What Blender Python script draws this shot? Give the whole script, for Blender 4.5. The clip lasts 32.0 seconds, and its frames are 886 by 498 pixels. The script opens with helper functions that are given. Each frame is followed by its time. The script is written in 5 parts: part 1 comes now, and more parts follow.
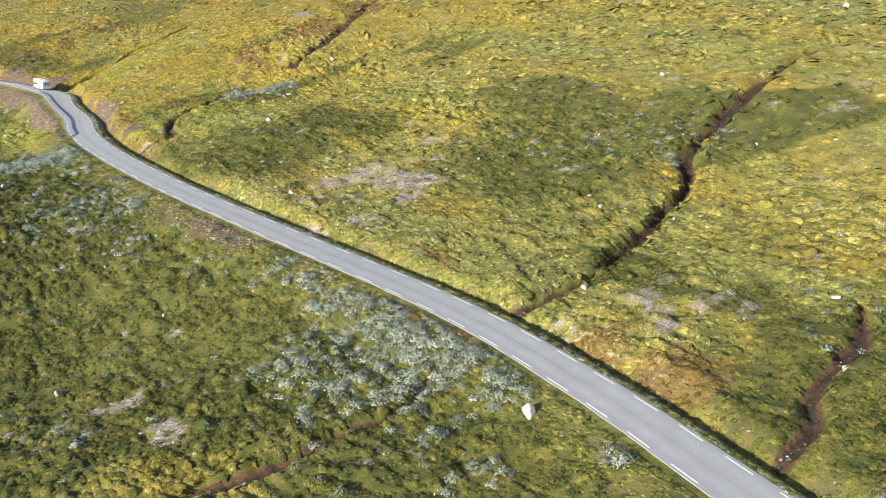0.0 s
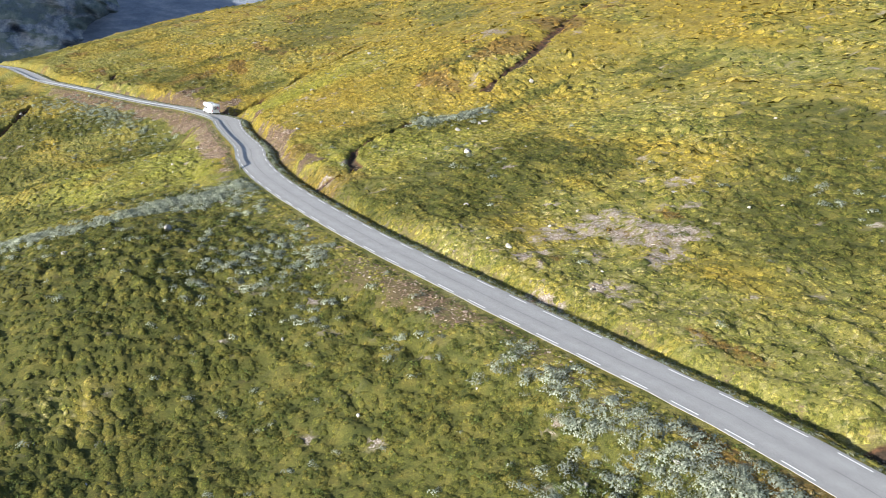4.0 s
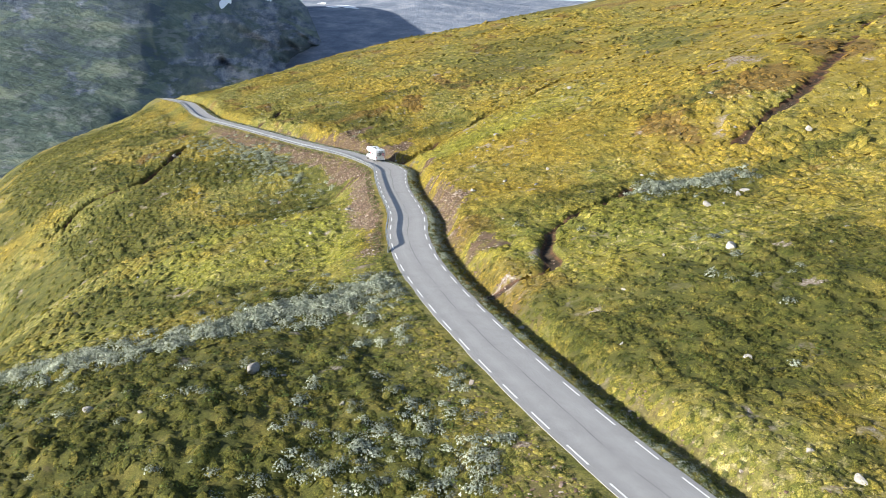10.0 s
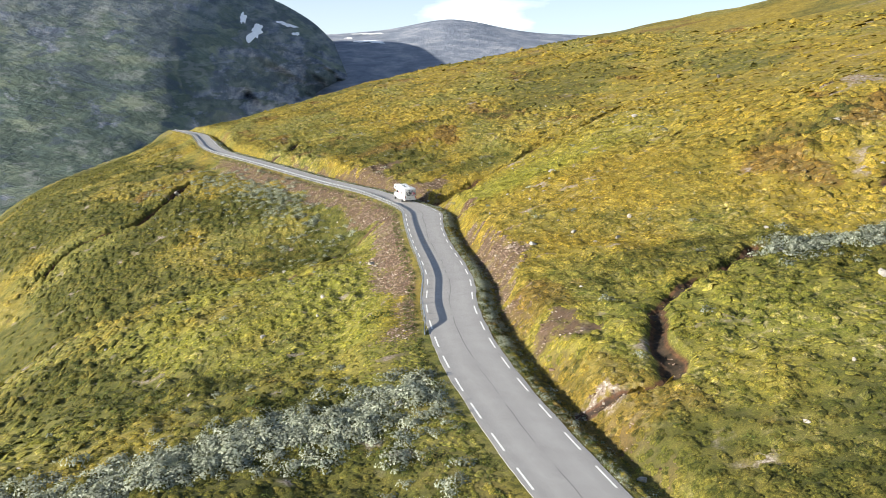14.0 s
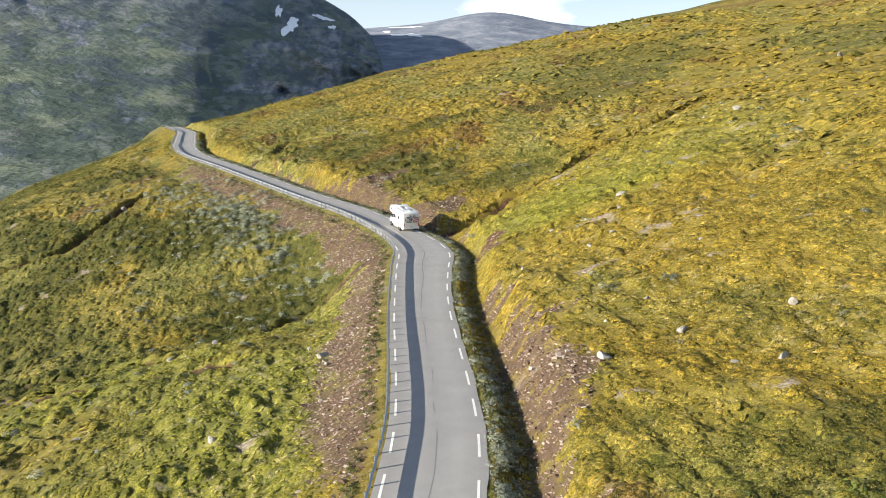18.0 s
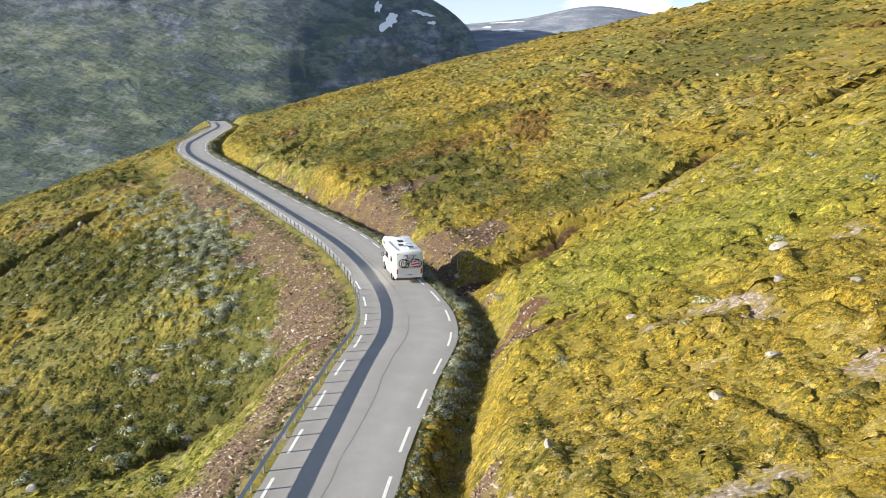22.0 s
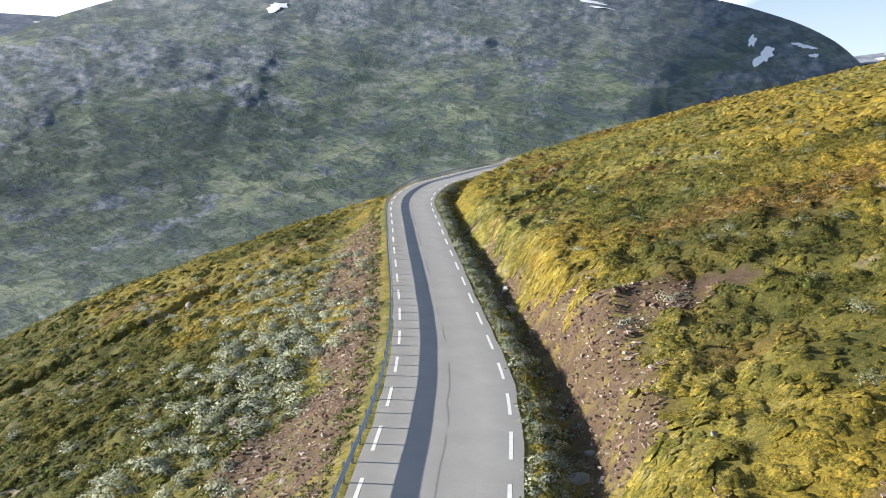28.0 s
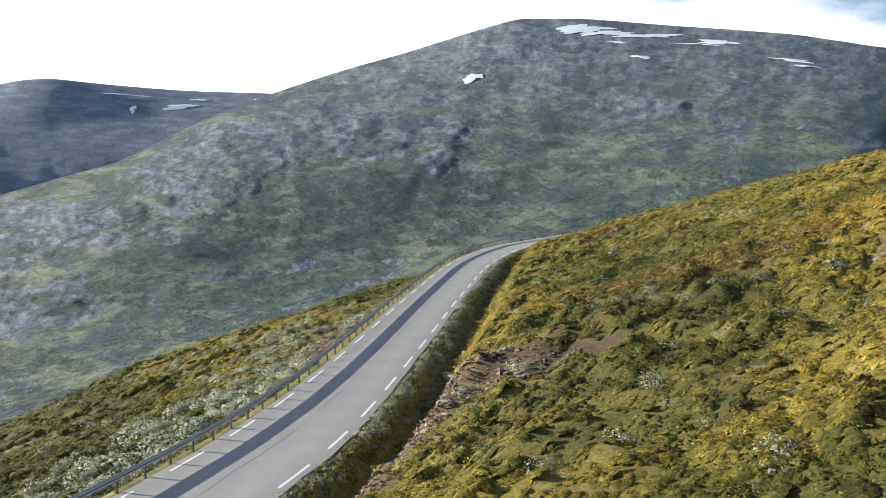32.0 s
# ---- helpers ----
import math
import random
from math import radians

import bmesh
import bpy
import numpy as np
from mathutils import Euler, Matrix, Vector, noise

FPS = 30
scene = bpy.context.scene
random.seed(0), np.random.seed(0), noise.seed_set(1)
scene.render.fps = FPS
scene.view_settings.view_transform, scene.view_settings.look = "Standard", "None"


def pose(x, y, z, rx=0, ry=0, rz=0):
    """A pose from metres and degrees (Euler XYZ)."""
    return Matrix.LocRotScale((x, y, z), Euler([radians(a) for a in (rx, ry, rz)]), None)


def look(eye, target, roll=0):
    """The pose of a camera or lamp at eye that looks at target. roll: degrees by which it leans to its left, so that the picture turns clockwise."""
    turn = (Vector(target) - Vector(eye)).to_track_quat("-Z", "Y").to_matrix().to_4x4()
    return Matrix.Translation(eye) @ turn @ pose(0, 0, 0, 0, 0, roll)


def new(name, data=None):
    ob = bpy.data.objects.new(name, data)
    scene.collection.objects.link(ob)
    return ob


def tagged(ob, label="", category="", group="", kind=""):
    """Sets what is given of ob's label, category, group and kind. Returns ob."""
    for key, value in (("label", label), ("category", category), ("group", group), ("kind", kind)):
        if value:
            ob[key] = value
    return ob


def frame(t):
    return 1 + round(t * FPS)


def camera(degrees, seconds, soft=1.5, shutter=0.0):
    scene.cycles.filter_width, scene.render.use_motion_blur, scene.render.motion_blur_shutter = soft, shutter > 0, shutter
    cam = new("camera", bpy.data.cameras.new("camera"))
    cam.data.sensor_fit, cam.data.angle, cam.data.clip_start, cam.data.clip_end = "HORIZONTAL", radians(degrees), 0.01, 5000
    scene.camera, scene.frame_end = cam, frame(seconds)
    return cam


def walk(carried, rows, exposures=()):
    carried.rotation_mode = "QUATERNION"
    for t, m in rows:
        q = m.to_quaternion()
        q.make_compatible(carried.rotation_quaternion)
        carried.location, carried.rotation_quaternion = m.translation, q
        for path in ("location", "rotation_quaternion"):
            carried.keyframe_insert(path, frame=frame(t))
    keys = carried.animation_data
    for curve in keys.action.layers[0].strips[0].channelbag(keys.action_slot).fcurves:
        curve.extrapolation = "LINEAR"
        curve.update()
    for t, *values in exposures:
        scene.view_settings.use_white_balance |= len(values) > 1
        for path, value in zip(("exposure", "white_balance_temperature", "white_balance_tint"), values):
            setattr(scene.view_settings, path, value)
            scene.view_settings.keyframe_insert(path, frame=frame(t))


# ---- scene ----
EXPOSURES = [(0.0, 1.28, 6000, 10), (8.0, 1.24, 5950, 10), (13.0, 1.19, 6300, 10), (18.0, 1.11, 6500, 10), (22.0, 1.16, 6450, 10), (25.0, 1.20, 6350, 10), (28.0, 1.18, 6300, 10), (32.0, 1.0, 6250, 10)]
cam = camera(50.99, 32.0, soft=0.55)
# seconds, x, y, z, yaw, pitch, roll
PATH = [
    (0, 0.00, 0.00, -0.00, 0.00, -12.85, 0.16),
    (0.5, -2.23, 6.17, -0.05, 0.47, -12.81, 0.13),
    (1, -4.50, 11.80, -0.15, 1.46, -12.78, 0.18),
    (1.5, -6.54, 16.48, -0.24, 2.22, -12.77, 0.15),
    (2, -8.61, 20.04, -0.31, 2.84, -12.76, 0.07),
    (2.5, -10.73, 22.39, -0.49, 3.64, -12.61, -0.04),
    (3, -12.26, 24.26, -0.72, 5.46, -12.29, -0.10),
    (3.5, -13.08, 26.90, -1.10, 7.49, -11.70, -0.13),
    (4, -13.61, 30.27, -1.41, 9.10, -11.36, -0.03),
    (4.5, -14.08, 34.33, -1.64, 10.41, -11.03, 0.00),
    (5, -14.69, 39.06, -1.77, 11.51, -10.63, 0.00),
    (5.5, -15.67, 44.42, -1.78, 12.53, -10.18, -0.02),
    (6, -17.23, 50.37, -1.66, 13.57, -9.85, -0.05),
    (6.5, -18.74, 55.38, -1.53, 14.76, -9.78, -0.09),
    (7, -20.02, 59.88, -1.14, 15.80, -9.80, -0.11),
    (7.5, -20.95, 63.40, -0.89, 17.07, -9.96, -0.08),
    (8, -22.31, 67.65, -0.49, 18.30, -9.78, -0.03),
    (8.5, -23.87, 72.01, -0.14, 19.24, -9.60, -0.04),
    (9, -25.68, 76.36, 0.09, 19.81, -9.58, -0.08),
    (9.5, -27.09, 79.39, 0.00, 20.02, -9.59, -0.05),
    (10, -28.07, 81.68, -0.17, 20.63, -9.50, -0.07),
    (10.5, -28.67, 83.14, -0.39, 21.05, -9.28, -0.07),
    (11, -29.68, 85.28, -0.39, 21.47, -8.81, -0.06),
    (11.5, -30.96, 88.03, -0.50, 22.08, -8.51, -0.03),
    (12, -32.77, 91.79, -0.64, 22.19, -8.25, -0.01),
    (12.5, -34.73, 95.63, -0.73, 22.15, -8.01, -0.04),
    (13, -37.21, 100.50, -0.86, 22.13, -7.75, -0.01),
    (13.5, -39.74, 105.67, -1.20, 22.10, -7.54, 0.02),
    (14, -42.63, 111.50, -1.29, 22.15, -7.41, 0.03),
    (14.5, -45.48, 117.12, -1.46, 22.19, -7.33, 0.08),
    (15, -47.61, 122.57, -1.41, 21.97, -7.40, 0.02),
    (15.5, -49.33, 128.16, -1.23, 21.77, -7.48, -0.00),
    (16, -50.95, 134.17, -1.01, 21.86, -7.53, -0.01),
    (16.5, -52.76, 140.90, -0.84, 22.51, -7.52, -0.00),
    (17, -55.08, 148.63, -0.79, 24.00, -7.48, 0.09),
    (17.5, -57.69, 155.69, -0.84, 24.44, -7.45, 0.02),
    (18, -60.03, 162.81, -0.85, 24.57, -7.73, -0.01),
    (18.5, -61.55, 168.80, -0.94, 25.27, -7.87, -0.07),
    (19, -62.78, 174.71, -1.00, 26.67, -7.95, -0.08),
    (19.5, -63.89, 179.89, -1.15, 27.86, -7.95, -0.14),
    (20, -65.56, 185.67, -1.30, 28.95, -7.92, -0.13),
    (20.5, -67.61, 191.17, -1.51, 29.70, -7.89, -0.04),
    (21, -70.18, 197.49, -1.73, 30.20, -7.87, -0.04),
    (21.5, -72.29, 203.49, -1.91, 30.39, -7.87, -0.04),
    (22, -74.08, 210.02, -1.97, 30.83, -7.90, -0.08),
    (22.5, -75.11, 215.78, -2.05, 32.73, -7.90, -0.12),
    (23, -76.21, 221.70, -2.06, 36.22, -7.82, -0.16),
    (23.5, -77.87, 226.61, -2.18, 38.88, -7.88, -0.02),
    (24, -80.49, 231.14, -2.19, 40.91, -7.75, 0.08),
    (24.5, -83.23, 235.13, -2.30, 41.97, -7.66, 0.08),
    (25, -85.90, 239.35, -2.50, 42.92, -7.54, 0.08),
    (25.5, -88.98, 244.04, -2.68, 45.09, -7.16, 0.17),
    (26, -92.53, 249.11, -3.01, 47.18, -6.77, 0.21),
    (26.5, -96.51, 254.26, -3.27, 48.57, -6.48, 0.34),
    (27, -100.04, 259.00, -3.36, 49.97, -6.07, 0.08),
    (27.5, -103.02, 263.28, -3.37, 51.43, -5.69, -0.00),
    (28, -105.39, 267.05, -3.38, 53.02, -5.36, -0.01),
    (28.5, -107.04, 270.27, -3.45, 54.79, -5.02, 0.01),
    (29, -107.91, 272.88, -3.67, 56.82, -4.45, 0.04),
    (29.5, -107.70, 274.75, -3.88, 58.40, -4.16, 0.03),
    (30, -106.53, 276.08, -4.08, 59.70, -3.55, 0.02),
    (30.5, -105.09, 277.50, -4.23, 60.64, -3.03, 0.04),
    (31, -103.89, 279.50, -4.25, 61.61, -2.60, -0.03),
    (31.5, -101.95, 281.58, -4.13, 63.18, -1.98, -0.10),
    (32, -99.23, 283.43, -3.98, 65.27, -1.31, -0.09),
]
walk(cam, [(t, pose(x, y, z, 90 + p, 0, w) @ pose(0, 0, 0, 0, 0, r)) for t, x, y, z, w, p, r in PATH], EXPOSURES)

# ---------------------------------------------------------------- light
SUN_TO = Vector((0.682, 0.682, -0.267)).normalized()
world = bpy.data.worlds.new("sky_world")
scene.world = world
world.use_nodes = True


def sky_nodes():
    nt = world.node_tree
    nt.nodes.clear()
    N, K = nt.nodes.new, nt.links.new
    out, bg, sky = N("ShaderNodeOutputWorld"), N("ShaderNodeBackground"), N("ShaderNodeTexSky")
    sky.sky_type, sky.sun_disc = "NISHITA", False
    sky.sun_elevation, sky.sun_rotation = radians(15.5), radians(225)
    sky.air_density, sky.dust_density, sky.ozone_density = 1.0, 0.7, 3.0
    co = N("ShaderNodeTexCoord")
    mp = N("ShaderNodeMapping")
    mp.inputs["Scale"].default_value = (1.0, 1.0, 3.2)
    K(co.outputs["Generated"], mp.inputs["Vector"])
    cl = N("ShaderNodeTexNoise")
    cl.inputs["Scale"].default_value, cl.inputs["Detail"].default_value, cl.inputs["Roughness"].default_value = 2.2, 7, 0.5
    K(mp.outputs["Vector"], cl.inputs["Vector"])
    rp = N("ShaderNodeValToRGB")
    rp.color_ramp.elements[0].position, rp.color_ramp.elements[1].position = 0.37, 0.50
    rp.color_ramp.elements[0].color = (0.05, 0.05, 0.05, 1)
    # clouds gather low over the mountains, the sky overhead is clear
    sep, low = N("ShaderNodeSeparateXYZ"), N("ShaderNodeMapRange")
    K(co.outputs["Generated"], sep.inputs[0])
    K(sep.outputs["Z"], low.inputs["Value"])
    for nm, v in (("From Min", 0.22), ("From Max", 0.46), ("To Min", 0.0), ("To Max", 0.55)):
        low.inputs[nm].default_value = v
    sub = N("ShaderNodeMath")
    sub.operation = "SUBTRACT"
    K(cl.outputs["Fac"], sub.inputs[0])
    K(low.outputs["Result"], sub.inputs[1])
    # more of them to the west, and a thin veil low over the horizon
    west = N("ShaderNodeMath")
    west.operation, west.inputs[1].default_value, west.inputs[2].default_value = "MULTIPLY_ADD", -0.5, -0.35
    K(sep.outputs["X"], west.inputs[0])
    both = N("ShaderNodeMath")
    both.operation = "ADD"
    K(sub.outputs[0], both.inputs[0])
    K(west.outputs[0], both.inputs[1])
    K(both.outputs[0], rp.inputs["Fac"])
    veil, most = N("ShaderNodeMapRange"), N("ShaderNodeMath")
    K(sep.outputs["Z"], veil.inputs["Value"])
    for nm, v in (("From Min", 0.02), ("From Max", 0.30), ("To Min", 0.32), ("To Max", 0.0)):
        veil.inputs[nm].default_value = v
    most.operation = "MAXIMUM"
    K(rp.outputs["Color"], most.inputs[0])
    K(veil.outputs["Result"], most.inputs[1])
    mx = N("ShaderNodeMix")
    mx.data_type = "RGBA"
    mx.inputs["B"].default_value = (14.2, 14.4, 14.7, 1)
    K(most.outputs[0], mx.inputs["Factor"])
    K(sky.outputs["Color"], mx.inputs["A"])
    K(mx.outputs["Result"], bg.inputs["Color"])
    bg.inputs["Strength"].default_value = 0.072
    K(bg.outputs["Background"], out.inputs["Surface"])


sky_nodes()
sun = bpy.data.lights.new("sun", "SUN")
sun.energy, sun.angle, sun.color = 5.0, radians(0.55), (1.0, 0.93, 0.80)
sun_ob = new("sun", sun)
sun_ob.matrix_world = look((-200, -200, 200), Vector((-200, -200, 200)) + SUN_TO)

# ---------------------------------------------------------------- the lie of the land
# road centre line: x, y, z
CENTRE = np.array([
    (52, 0, -38), (40, 28, -36.3), (29.5, 50, -34.3), (21.6, 65.3, -32.8), (13.6, 80.4, -31.3), (0.4, 99.9, -29.2),
    (-24, 126.1, -26.0), (-40.7, 144.2, -23.8), (-55.4, 163, -22.1), (-67.9, 181.4, -20.7), (-76.5, 197, -19.5),
    (-82.9, 211.8, -18.4), (-94.8, 234.5, -17.4), (-103.7, 252.1, -16.6), (-109, 262.7, -16.1), (-116.6, 272.5, -15.5),
    (-129.0, 284.2, -14.5), (-147.8, 298.9, -13.4), (-178.8, 319.3, -10.3), (-201.7, 334.7, -8.2), (-215, 347.2, -6.7),
    (-224.5, 358.9, -5.9), (-241, 379, -4.8), (-262, 404, -3.6), (-300, 440, -2)], float)


def spline(P, n):
    out = []
    for i in range(len(P) - 1):
        p0, p1, p2, p3 = P[max(i - 1, 0)], P[i], P[i + 1], P[min(i + 2, len(P) - 1)]
        for k in range(n):
            t = k / n
            out.append(0.5 * (2 * p1 + (p2 - p0) * t + (2 * p0 - 5 * p1 + 4 * p2 - p3) * t * t + (3 * p1 - p0 - 3 * p2 + p3) * t ** 3))
    out.append(P[-1])
    return np.array(out)


def resampled(P, step):
    d = np.r_[0, np.cumsum(np.linalg.norm(np.diff(P[:, :2], axis=0), axis=1))]
    u = np.arange(0, d[-1], step)
    return u, np.stack([np.interp(u, d, P[:, k]) for k in range(P.shape[1])], 1)


ROAD_U, ROAD_P = resampled(spline(CENTRE, 16), 1.0)
ROAD_T = np.gradient(ROAD_P[:, :2], axis=0)
ROAD_T /= np.linalg.norm(ROAD_T, axis=1)[:, None]
ROAD_N = np.stack([ROAD_T[:, 1], -ROAD_T[:, 0]], 1)  # to the right of the way


def on_road(u, s, dz=0.0):
    """The place u metres along the road and s metres to the right of its middle."""
    x, y, zz = (np.interp(u, ROAD_U, ROAD_P[:, k]) for k in range(3))
    nx, ny = np.interp(u, ROAD_U, ROAD_N[:, 0]), np.interp(u, ROAD_U, ROAD_N[:, 1])
    return np.stack([x + nx * s, y + ny * s, zz + dz + 0 * (x + s)], -1)


def road_coords(x, y):
    """u, s and road height for places."""
    x, y = np.ravel(x), np.ravel(y)
    u, s = np.empty(len(x)), np.empty(len(x))
    coarse = np.arange(0, len(ROAD_U), 6)
    for a in range(0, len(x), 20000):
        sl = slice(a, a + 20000)
        dx, dy = x[sl, None] - ROAD_P[None, coarse, 0], y[sl, None] - ROAD_P[None, coarse, 1]
        k = coarse[(dx * dx + dy * dy).argmin(1)]
        near = np.clip(k[:, None] + np.arange(-6, 7)[None], 0, len(ROAD_U) - 1)
        dx, dy = x[sl, None] - ROAD_P[near, 0], y[sl, None] - ROAD_P[near, 1]
        k = near[np.arange(len(near)), (dx * dx + dy * dy).argmin(1)]
        qx, qy = x[sl] - ROAD_P[k, 0], y[sl] - ROAD_P[k, 1]
        u[sl] = ROAD_U[k] + np.clip(qx * ROAD_T[k, 0] + qy * ROAD_T[k, 1], -1, 1)
        q = qx * ROAD_N[k, 0] + qy * ROAD_N[k, 1]
        s[sl] = np.where(q < 0, -1, 1) * np.maximum(np.abs(q), np.hypot(qx, qy) - 0.6)
    return u, s


# broad heights, every 80 m from x = -400 and y = -40
BROAD = np.array([
    [-148.6, -132.8, -115.6, -96.7, -76.8, -54.5, -32.5, -19.1],
    [-125.5, -111.0, -96.1, -78.2, -55.8, -31.3, -11.0, -2.1],
    [-103.6, -88.4, -75.2, -62.1, -30.8, -8.8, 8.0, 21.1],
    [-84.7, -66.4, -50.9, -42.5, -21.1, 2.4, 19.4, 34.8],
    [-68.7, -50.6, -31.6, -19.2, -5.6, 12.3, 30.9, 47.8],
    [-52.8, -39.8, -25.9, -6.4, 14.3, 28.3, 44.0, 60.5],
    [-38.3, -27.4, -13.7, 5.6, 25.4, 42.0, 57.6, 73.4],
    [-24.2, -11.1, 3.2, 19.3, 36.6, 53.9, 70.4, 86.6],
    [-9.5, 5.6, 19.9, 33.8, 48.9, 65.5, 82.7, 99.8]])
# knolls and hollows: x, y, height
KNOLLS = [(-41, 239, 5.3), (-81.5, 140, 2.7), (31, 122, -1.6), (-113, 213, 2.1), (-129.5, 253, -0.9), (-106, 288.7, -1.0),
          (-85, 256, 1.9), (-182, 363, -2.3), (-42, 95, -0.9), (-112, 336, -1.7), (-192, 301, 1.3), (-42, 156, -0.4),
          (-37, 197, 0.4), (-124, 268, -2.1), (-66, 333, 1.1), (-26, 223, -3.8), (-36, 266, 2.6), (-76, 296, 3.0), (-127, 331, 2.0), (-46, 104, -3.4),
          (-185, 364, 2.6), (-62, 225, -1.6), (-148, 216, 4.0)]


def cubic(t):
    return [-.5 * t + t * t - .5 * t ** 3, 1 - 2.5 * t * t + 1.5 * t ** 3, .5 * t + 2 * t * t - 1.5 * t ** 3, -.5 * t * t + .5 * t ** 3]


def broad(x, y):
    fx, fy = (x + 400) / 80, (y + 40) / 80
    i, j = np.clip(np.floor(fx), 0, 7).astype(int), np.clip(np.floor(fy), 0, 6).astype(int)
    tx, ty = np.clip(fx - i, 0, 1), np.clip(fy - j, 0, 1)
    h = 0
    for a, wa in enumerate(cubic(tx)):
        for b, wb in enumerate(cubic(ty)):
            h = h + wa * wb * BROAD[np.clip(i - 1 + a, 0, 8), np.clip(j - 1 + b, 0, 7)]
    # past its edges the land goes on at the slope of the valley side
    return h + (0.2 * np.clip(fx - 8, 0, None) + 0.10 * np.clip(fy - 7, 0, None)) * 80 - 0.25 * np.clip(-fx, 0, None) * 80


def hashed(i, j, seed):
    h = (i.astype(np.int64) * 374761393 + j.astype(np.int64) * 668265263 + seed * 974711) & 0x7FFFFFFF
    h = ((h ^ (h >> 13)) * 1274126177) & 0x7FFFFFFF
    return ((h ^ (h >> 16)) & 0xFFFF) / 65535.0


def vnoise(x, y, seed=0):
    i, j = np.floor(x), np.floor(y)
    tx, ty = x - i, y - j
    tx, ty = tx * tx * (3 - 2 * tx), ty * ty * (3 - 2 * ty)
    a, b = hashed(i, j, seed), hashed(i + 1, j, seed)
    c, d = hashed(i, j + 1, seed), hashed(i + 1, j + 1, seed)
    return (a + (b - a) * tx) * (1 - ty) + (c + (d - c) * tx) * ty


def fbm(x, y, seed=0, octaves=4):
    out, amp = 0, 0.5
    for k in range(octaves):
        out = out + amp * (vnoise(x, y, seed + k) * 2 - 1)
        x, y, amp = x * 2.03 + 7.1, y * 2.03 + 3.7, amp * 0.5
    return out


def smooth(a, b, v):
    t = np.clip((v - a) / (b - a), 0, 1)
    return t * t * (3 - 2 * t)


# streams that have cut into the hillside: half width, depth, then places
GULLIES = []


def stream(half, deep, *way):
    GULLIES.append((half, deep, way))


stream(1.0, 1.9, (6.5, 98.5), (11, 100), (14, 103), (21, 110), (23, 114), (29, 123), (36, 135), (36.5, 140), (42, 148), (49, 157), (54, 164), (62, 171), (68, 176), (77, 181), (90, 186), (120, 200))
stream(0.8, 1.2, (4.5, 90), (1, 86.5), (-2, 84), (-4, 81), (-8, 79), (-12, 76), (-17, 73), (-21, 71), (-36, 60))
stream(0.9, 1.2, (42, 90), (39, 83), (36, 80), (32, 76), (31, 72), (28, 69), (26.5, 67.5))
stream(1.35, 1.8, (-113.5, 276), (-109.5, 278.5), (-107.5, 283), (-105, 287.5), (-100.5, 290), (-97.5, 296), (-92, 302), (-88, 307), (-84, 315), (-78, 321), (-71, 325), (-40, 345))
stream(1.1, 1.5, (-197, 262), (-197, 272), (-194, 277), (-189, 283), (-189.5, 290), (-190.5, 298), (-192, 306), (-188, 314))
stream(0.7, 0.9, (-64, 176), (-52, 176), (-53, 182), (-55, 193), (-50.5, 202), (-48, 209))
stream(0.9, 1.0, (-36, 222), (-32, 230), (-27, 238), (-22, 256), (-16, 285), (-8, 325))
stream(0.8, 1.1, (-178.5, 322), (-180, 327), (-175.5, 329), (-179, 340), (-165.7, 341.9), (-140, 346))
stream(1.3, 1.3, (-114, 262), (-116, 260), (-120, 256), (-120.5, 251), (-122, 247), (-124.5, 242), (-130, 240), (-138, 238.5), (-148, 236.5))
stream(1.1, 0.5, (-112, 229.5), (-118, 228.5), (-124, 228), (-132, 226), (-150, 222))
stream(0.4, 0.5, (-101.5, 262), (-99, 260), (-96, 256.5), (-92.5, 259))


def gully_field(x, y):
    cut, core = np.zeros(len(x)), np.zeros(len(x))
    for half, deep, way in GULLIES:
        P = resampled(spline(np.array(way, float), 8), 2.0)[1]
        lo, hi = P.min(0) - 4 * half - 4, P.max(0) + 4 * half + 4
        m = np.where((x > lo[0]) & (x < hi[0]) & (y > lo[1]) & (y < hi[1]))[0]
        if len(m) == 0:
            continue
        xx = x[m] + 1.1 * fbm(x[m] / 5, y[m] / 5, 71, 3)
        yy = y[m] + 1.1 * fbm(x[m] / 5, y[m] / 5, 83, 3)
        best = np.full(len(m), 1e9)
        for p, q in zip(P[:-1], P[1:]):
            d = q - p
            t = np.clip(((xx - p[0]) * d[0] + (yy - p[1]) * d[1]) / (d @ d), 0, 1)
            best = np.minimum(best, np.hypot(xx - p[0] - t * d[0], yy - p[1] - t * d[1]))
        wide = half * (0.5 + 1.0 * vnoise(x[m] / 6, y[m] / 6, 91))
        cut[m] = np.maximum(cut[m], deep * np.exp(-(best / wide) ** 4 * 0.9))
        core[m] = np.maximum(core[m], np.clip(1.3 - best / wide, 0, 1))
    return cut, core


def right_edge(u):
    return 2.75 + 1.1 * np.exp(-((u - 309) / 16) ** 2) + 0.5 * np.exp(-((u - 352) / 12) ** 2)


def hummocks(x, y):
    """Rounded cushions of heath with creases between them, drawn out into small terraces along the slope."""
    wx, wy = x + 0.9 * fbm(x / 3, y / 3, 25, 2), y + 0.9 * fbm(x / 3, y / 3, 26, 2)
    tall = 0.55 + 0.9 * vnoise(x / 11, y / 11, 27)
    along, across = -0.614 * wx + 0.790 * wy, 0.790 * wx + 0.614 * wy
    return 1.1 * tall * (0.65 * np.abs(fbm(along / 4.6, across / 2.0, 23, 2)) + 0.5 * np.abs(fbm(along / 2.4, across / 1.0, 24, 2)) + 0.25 * fbm(x / 2, y / 2, 28, 2))


